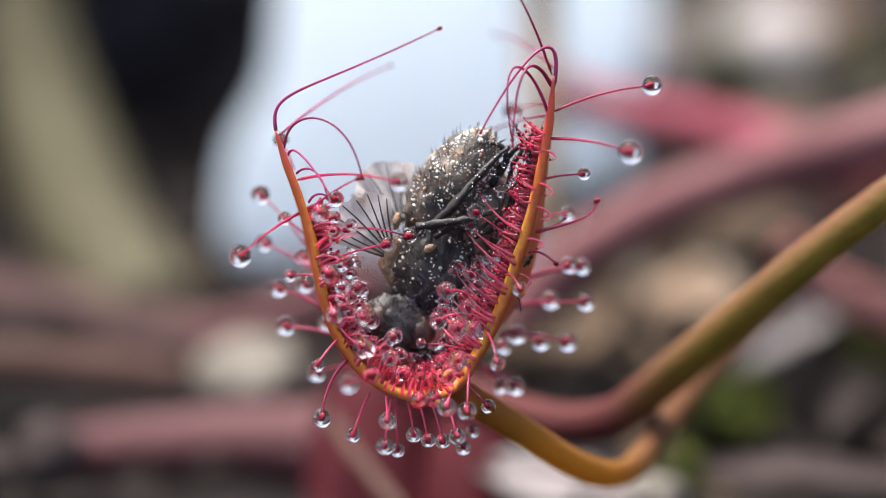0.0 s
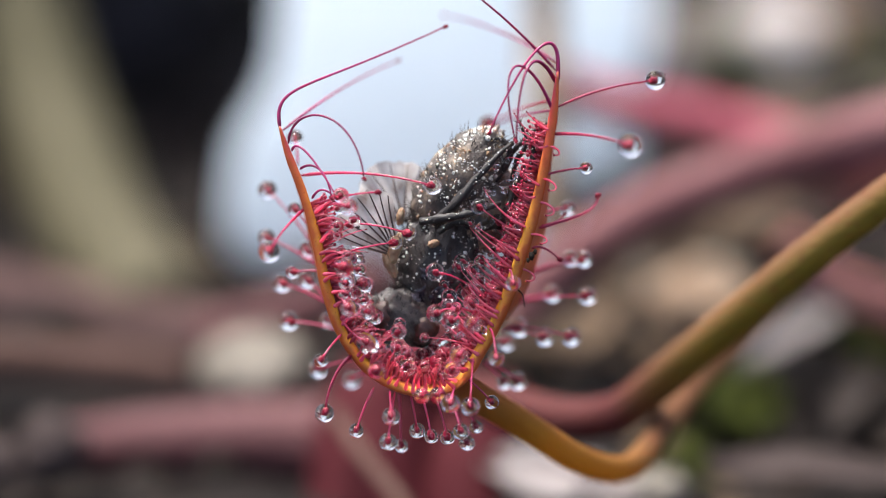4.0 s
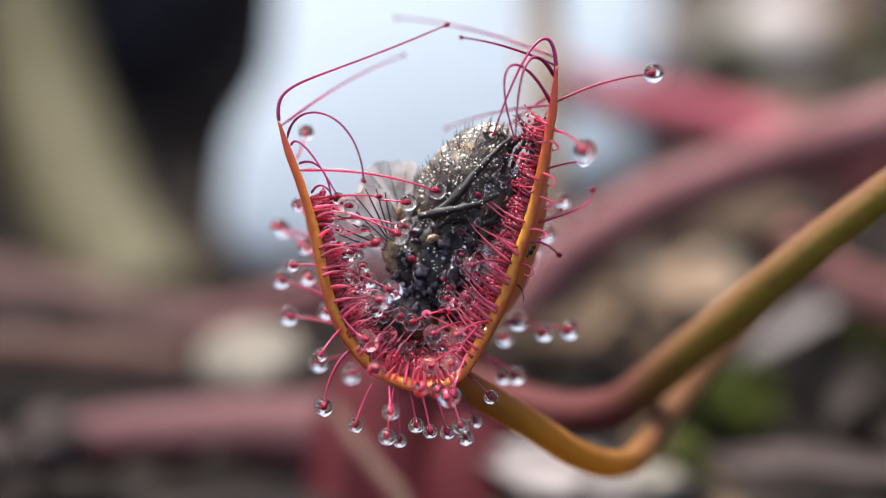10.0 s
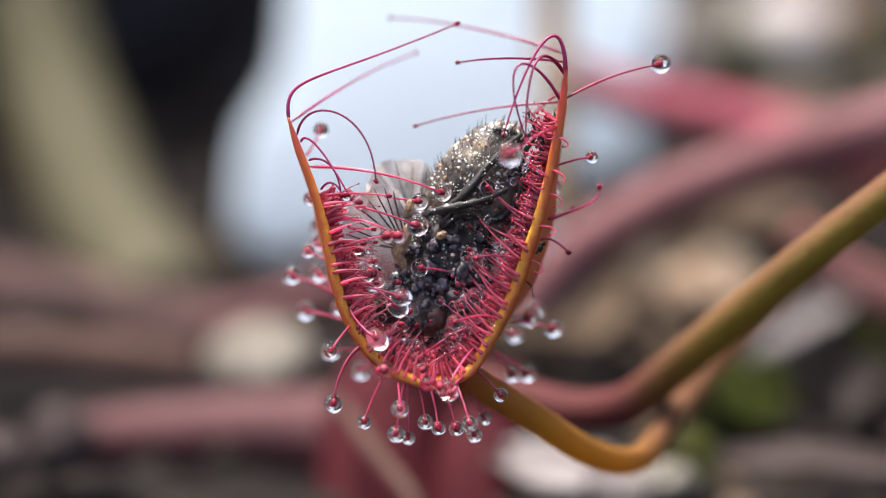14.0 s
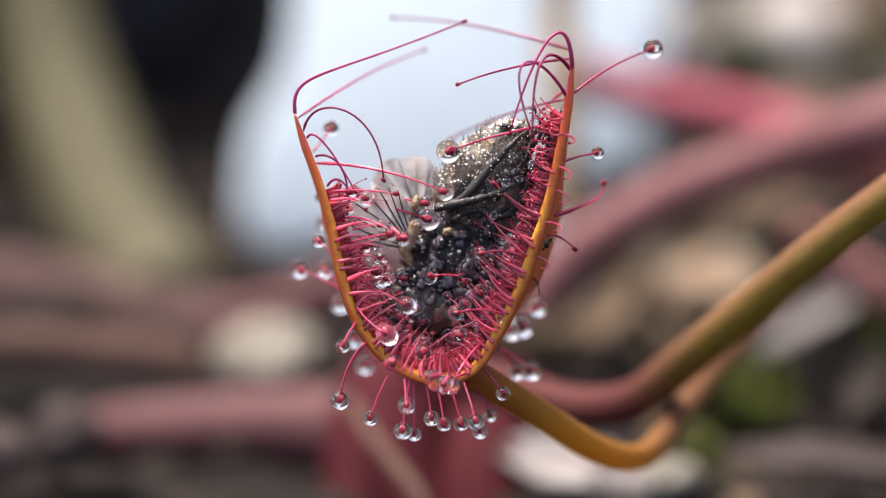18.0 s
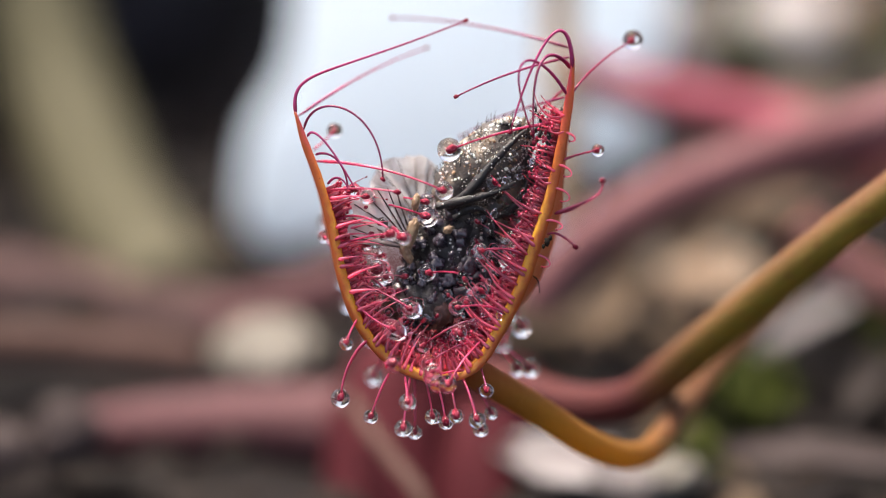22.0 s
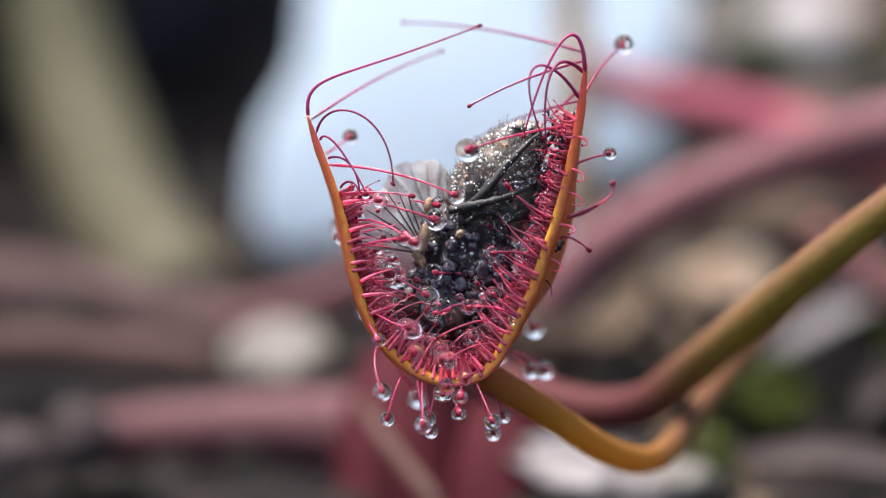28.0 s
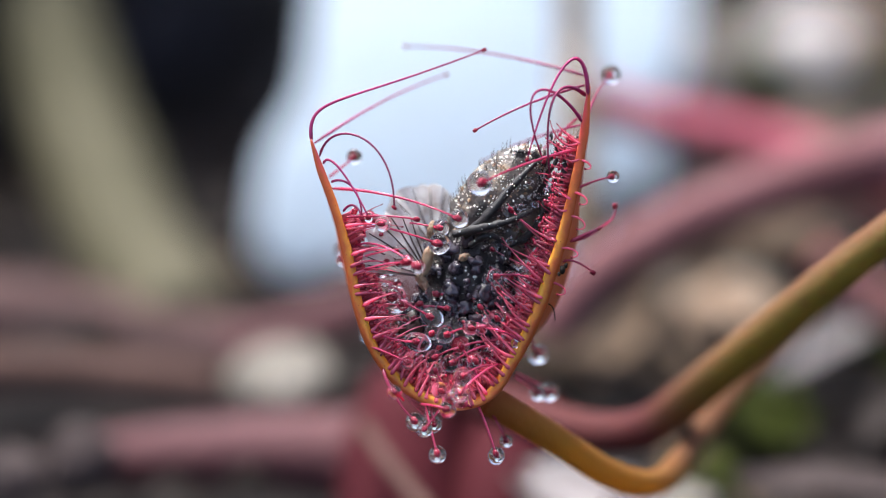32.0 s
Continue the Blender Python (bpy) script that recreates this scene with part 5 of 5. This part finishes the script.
belly = ellipsoid("belly", (1.18, 1.55, 1.0), (70, -10, 150), 1.35, 0.82, 0.6, M["fly_side"], "brown dusty underside between the legs", 0.3, 4, 0, 40)
beads("tan_grain", belly, 160, 1.35, 0.82, 0.62, 0.04, M["fly_tan"], 24, -0.9, 0.9, True)
tail = ellipsoid("tail_plate", (1.21, 1, 3.09), (125, -25, 160), 0.42, 0.36, 0.36, M["fly_tan"], "brown tip of the abdomen", 0.2, 4)
thorax = ellipsoid("thorax", (-0.27, 1.7, -0.49), (14, 0, 100), 1.75, 1.30, 1.1, M["fly_black"], "black bristly thorax", 0.22, 5, 0, 48)
beads("grain", thorax, 600, 1.75, 1.36, 1.16, 0.026, M["grain"], 5, -0.9, 0.9, True)
hairs("bristle", thorax, 480, 1.75, 1.3, 1.1, 0.30, 7)
head = ellipsoid("head", (-1.29, 1.2, -2.22), (30, 0, 60), 0.80, 1.05, 0.75, M["fly_black"], "dark head pointing down", 0.2, 4, 0, 40)
hairs("bristle", head, 90, 0.80, 1.05, 0.75, 0.25, 9)
for ex, ey in ((-0.66, 0.12), (0.62, -0.22)):
    e = ellipsoid("eye", (-1.28, 0.95, -2.26), (30, 0, 60), 0.52, 0.42, 0.5, M["fly_eye"], "dark reddish compound eye", 0.15, 5)
    e.location += Vector((ex, 0, ey)) * MM
for c, axis, rl, rw in (((-1.37, 0.2, 0.82), (10, 0, 60), 0.26, 0.12), ((-1.54, 0.5, -0.15), (20, 0, 60), 0.5, 0.2), ((-1.68, 0.6, -0.62), (-30, 0, 60), 0.4, 0.15)):
    ellipsoid("wing_base", c, axis, rl, rw, 0.22, M["fly_tan"], "tan wing root", 0.25, 4)
for c, rl in (((-0.39, 0.55, 0.02), 0.17),):
    ellipsoid("crumb", c, (1, 0, 0.4), rl, rl * 0.7, rl * 0.6, M["fly_tan"], "pale tan crumb", 0.3, 3)


def wing(root, a0, a1, reach, pleats, depth, label, veins, cup):
    """A crumpled fan of membrane with veins: root (mm), spread between two angles, longest reach in mm."""
    nu, nv = 56, 14

    def at(u, v):
        a = radians(a0 + (a1 - a0) * u)
        r = reach * v * (0.80 + 0.20 * math.sin(math.pi * u) + 0.10 * noise.noise(Vector((u * 4, pleats, 0))) + 0.05 * noise.noise(Vector((u * 13, pleats, 2))))
        fold = depth * v * math.sin((u + 0.10 * noise.noise(Vector((u * 3, v, pleats)))) * pleats * 6.283) + cup * v * v + 0.05 * math.sin(v * 9 + u * 14)
        return Vector((r * math.cos(a), fold, r * math.sin(a))) * MM

    verts = [at(i / nu, 0.06 + 0.94 * j / nv) for i in range(nu + 1) for j in range(nv + 1)]
    faces = [(i * (nv + 1) + j, i * (nv + 1) + j + 1, (i + 1) * (nv + 1) + j + 1, (i + 1) * (nv + 1) + j) for i in range(nu) for j in range(nv)]
    ob = part("wing", mesh_from("wing", verts, faces, M["wing"]), fly, label)
    for k in range(veins):
        u = (k + 0.4) / veins
        path = [at(u + 0.03 * math.sin(v * 3 + k), v) for v in [0.08 + 0.88 * q / 10 for q in range(11)]]
        v, f = tube(path, lambda s: (0.038 - 0.02 * s) * MM, 6)
        part("vein", mesh_from("vein", v, f, M["vein"]), ob)
    ob.location = Vector(root) * MM
    return ob


near_wing = wing((-1.41, 0.5, -0.35), 94, 164, 2.3, 3, 0.11, "grey crumpled wing with dark veins", 8, -0.35)
far_wing = wing((-1.22, 1.6, 0.66), 66, 152, 2.1, 4, 0.2, "pale folded wing bent backwards", 5, 0.3)


def leg(points, r0, r1, label="black bristly leg"):
    path = spline([Vector(p) * MM for p in points], 6)
    v, f = tube(path, lambda s: (r0 + (r1 - r0) * s) * (0.85 + 0.35 * math.exp(-((s - 0.3) / 0.18) ** 2) + 0.22 * math.exp(-((s - 0.62) / 0.05) ** 2)) * MM, 9, 0.9, 0.5, len(points))
    ob = part("leg", mesh_from("leg", v, f, M["leg"]), fly, label)
    rng = random.Random(len(path))
    verts, faces = [], []
    for i in range(2, len(path) - 1):
        way = (path[i + 1] - path[i - 1]).normalized()
        for _ in range(3):
            n = Vector((rng.uniform(-1, 1), rng.uniform(-1, 0.4), rng.uniform(-1, 1)))
            n = (n - way * n.dot(way)).normalized()
            a = path[i]
            b = a + (n + way * 0.7).normalized() * rng.uniform(0.14, 0.26) * MM
            tv, tf = tube([a, a.lerp(b, 0.5), b], lambda s: (0.012 - 0.008 * s) * MM, 4)
            m = len(verts)
            verts += tv
            faces += [tuple(q + m for q in g) for g in tf]
    part("bristle", mesh_from("bristle", verts, faces, M["fly_black"]), ob, kind="stuff")
    verts, faces = [], []
    for _ in range(14):
        a = rng.choice(path)
        r = rng.uniform(0.01, 0.028) * MM
        tv, tf = ball(r, r, r, 4, 3, 0.9, 2, rng.random() * 9)
        c = a + Vector((rng.uniform(-0.9, 0.9), -0.8, rng.uniform(-0.3, 0.9))).normalized() * r0 * rng.uniform(0.75, 0.95) * MM
        m = len(verts)
        verts += [q + c for q in tv]
        faces += [tuple(q + m for q in g) for g in tf]
    part("grain", mesh_from("grain", verts, faces, M["grain"], False), ob, kind="stuff")
    return ob


LEGS = [
    leg([(-0.77, 0, 0.65), (-0.07, -0.2, 0.75), (0.76, -0.2, 0.88), (1.6, 0.2, 1.15)], 0.135, 0.09),
    leg([(-0.4, 0.3, 0.62), (0.27, -0.1, 1.22), (0.9, -0.1, 1.98), (1.47, 0.1, 2.6), (1.95, 0.6, 3.01)], 0.13, 0.085),
    leg([(1.95, 0.8, 1.87), (2.08, 0.6, 2.5), (2.38, 0.4, 3), (2.24, 0.3, 3.4), (2.14, 0.3, 3.66)], 0.075, 0.035),
    leg([(1.62, 0.9, 2.38), (2.2, 0.6, 3.01), (2.62, 0.5, 3.4), (2.98, 0.5, 3.61)], 0.075, 0.035),
    leg([(1.45, 0.9, 1.87), (1.87, 0.7, 2.62), (1.7, 0.6, 3.07), (1.11, 0.5, 3.17)], 0.112, 0.058),
    leg([(0.94, 0.8, 0.35), (1.61, 0.6, 0.77), (2.03, 0.5, 1.69), (2.36, 0.5, 2.53)], 0.112, 0.065),
    leg([(-0.23, 0.2, 0.35), (0.27, 0, 0.65), (0.74, 0.2, 0.48), (0.9, 0.4, -0.15)], 0.105, 0.072),
    leg([(2.03, 0.6, 1.36), (2.36, 0.4, 2.03), (2.58, 0.3, 2.69), (2.44, 0.3, 3.19)], 0.105, 0.058),
]



def wet_mass():
    """Black wet clots that well up on the thorax as it is digested."""
    rng = random.Random(12)
    clots = [mesh_from("wet_bead", *ball(1, 1, 1, 14, 10, 0.55, 1.5, k * 1.7 + 4), M["bead"]) for k in range(6)]
    for i in range(230):
        z, a = rng.uniform(-0.98, 0.72), rng.uniform(0.1, math.pi - 0.1)
        k = math.sqrt(1 - z * z)
        n = Vector((k * math.cos(a) * 1.3, -k * math.sin(a) * 1.1, z * 1.75))
        ob = part("wet_bead", rng.choice(clots), fly)
        r = 0.06 + 0.2 * rng.random() ** 2
        ob.scale = (r * MM * rng.uniform(0.8, 1.5), r * MM * rng.uniform(0.8, 1.1), r * MM * rng.uniform(0.8, 1.4))
        c = Vector((-0.27, 1.7, -0.63))
        if i % 4 == 0:
            c, n = Vector((-1.1, 1.25, -1.9)), Vector((n.x * 0.75, n.y * 0.62, n.z * 0.5))
        turn = Euler((rng.uniform(-3, 3), rng.uniform(-3, 3), rng.uniform(-3, 3))).to_quaternion()
        t0 = rng.uniform(2, 9)
        full = rng.uniform(0.98, 1.14)
        rows = [(t, Matrix.LocRotScale((c + n * q) * MM, turn, None)) for t, q in ((0, 0.76 if i % 4 else 0.5), (t0, 0.76 if i % 4 else 0.5), (t0 + rng.uniform(4, 10), full), (32, full + 0.03))]
        ob.location, ob.rotation_mode, ob.rotation_quaternion = rows[0][1].translation, "QUATERNION", turn
        MOVES.append((ob, rows))


wet_mass()


def shifted(ob, rows):
    """Rows of (t, dx, dz, turn in the picture plane) from a part's rest pose."""
    rest = ob.matrix_basis.copy()
    place = rest.translation
    out = []
    for t, dx, dz, turn in rows:
        m = Matrix.Translation(place + Vector((dx, 0, dz)) * MM) @ Matrix.Rotation(radians(turn), 4, "Y") @ Matrix.Translation(-place) @ rest
        out.append((t, m))
    MOVES.append((ob, out))


shifted(abdomen, [(0, 0, 0, 0), (6, 0.12, -0.08, 2), (12, 0.22, -0.12, 4), (19, 0.30, -0.16, 5), (32, 0.30, -0.16, 5)])
shifted(tail, [(0, 0, 0, 0), (6, 0.14, -0.08, 2), (12, 0.26, -0.12, 4), (19, 0.36, -0.16, 5), (32, 0.36, -0.16, 5)])
shifted(near_wing, [(0, 0, 0, 0), (6, 0, -0.05, -3), (12, 0.02, -0.10, -5), (19, 0.05, -0.2, -9), (32, 0.05, -0.25, -11)])
shifted(far_wing, [(0, 0, 0, 0), (6, 0, -0.2, 0), (12, 0, -0.3, -2), (19, 0, -0.35, -6), (32, 0, -0.4, -8)])
shifted(head, [(0, 0, 0, 0), (8, 0.02, 0.05, 0), (19, 0.15, 0.1, -4), (32, 0.25, 0.1, -6)])
shifted(LEGS[0], [(0, 0, 0, 0), (9, 0.0, 0.05, -3), (19, 0.05, 0.1, -5), (32, 0.1, 0.1, -5)])


def motions():
    """Everything that moves, piece by piece."""
    for ob, rows in MOVES:
        walk(ob, rows)


motions()
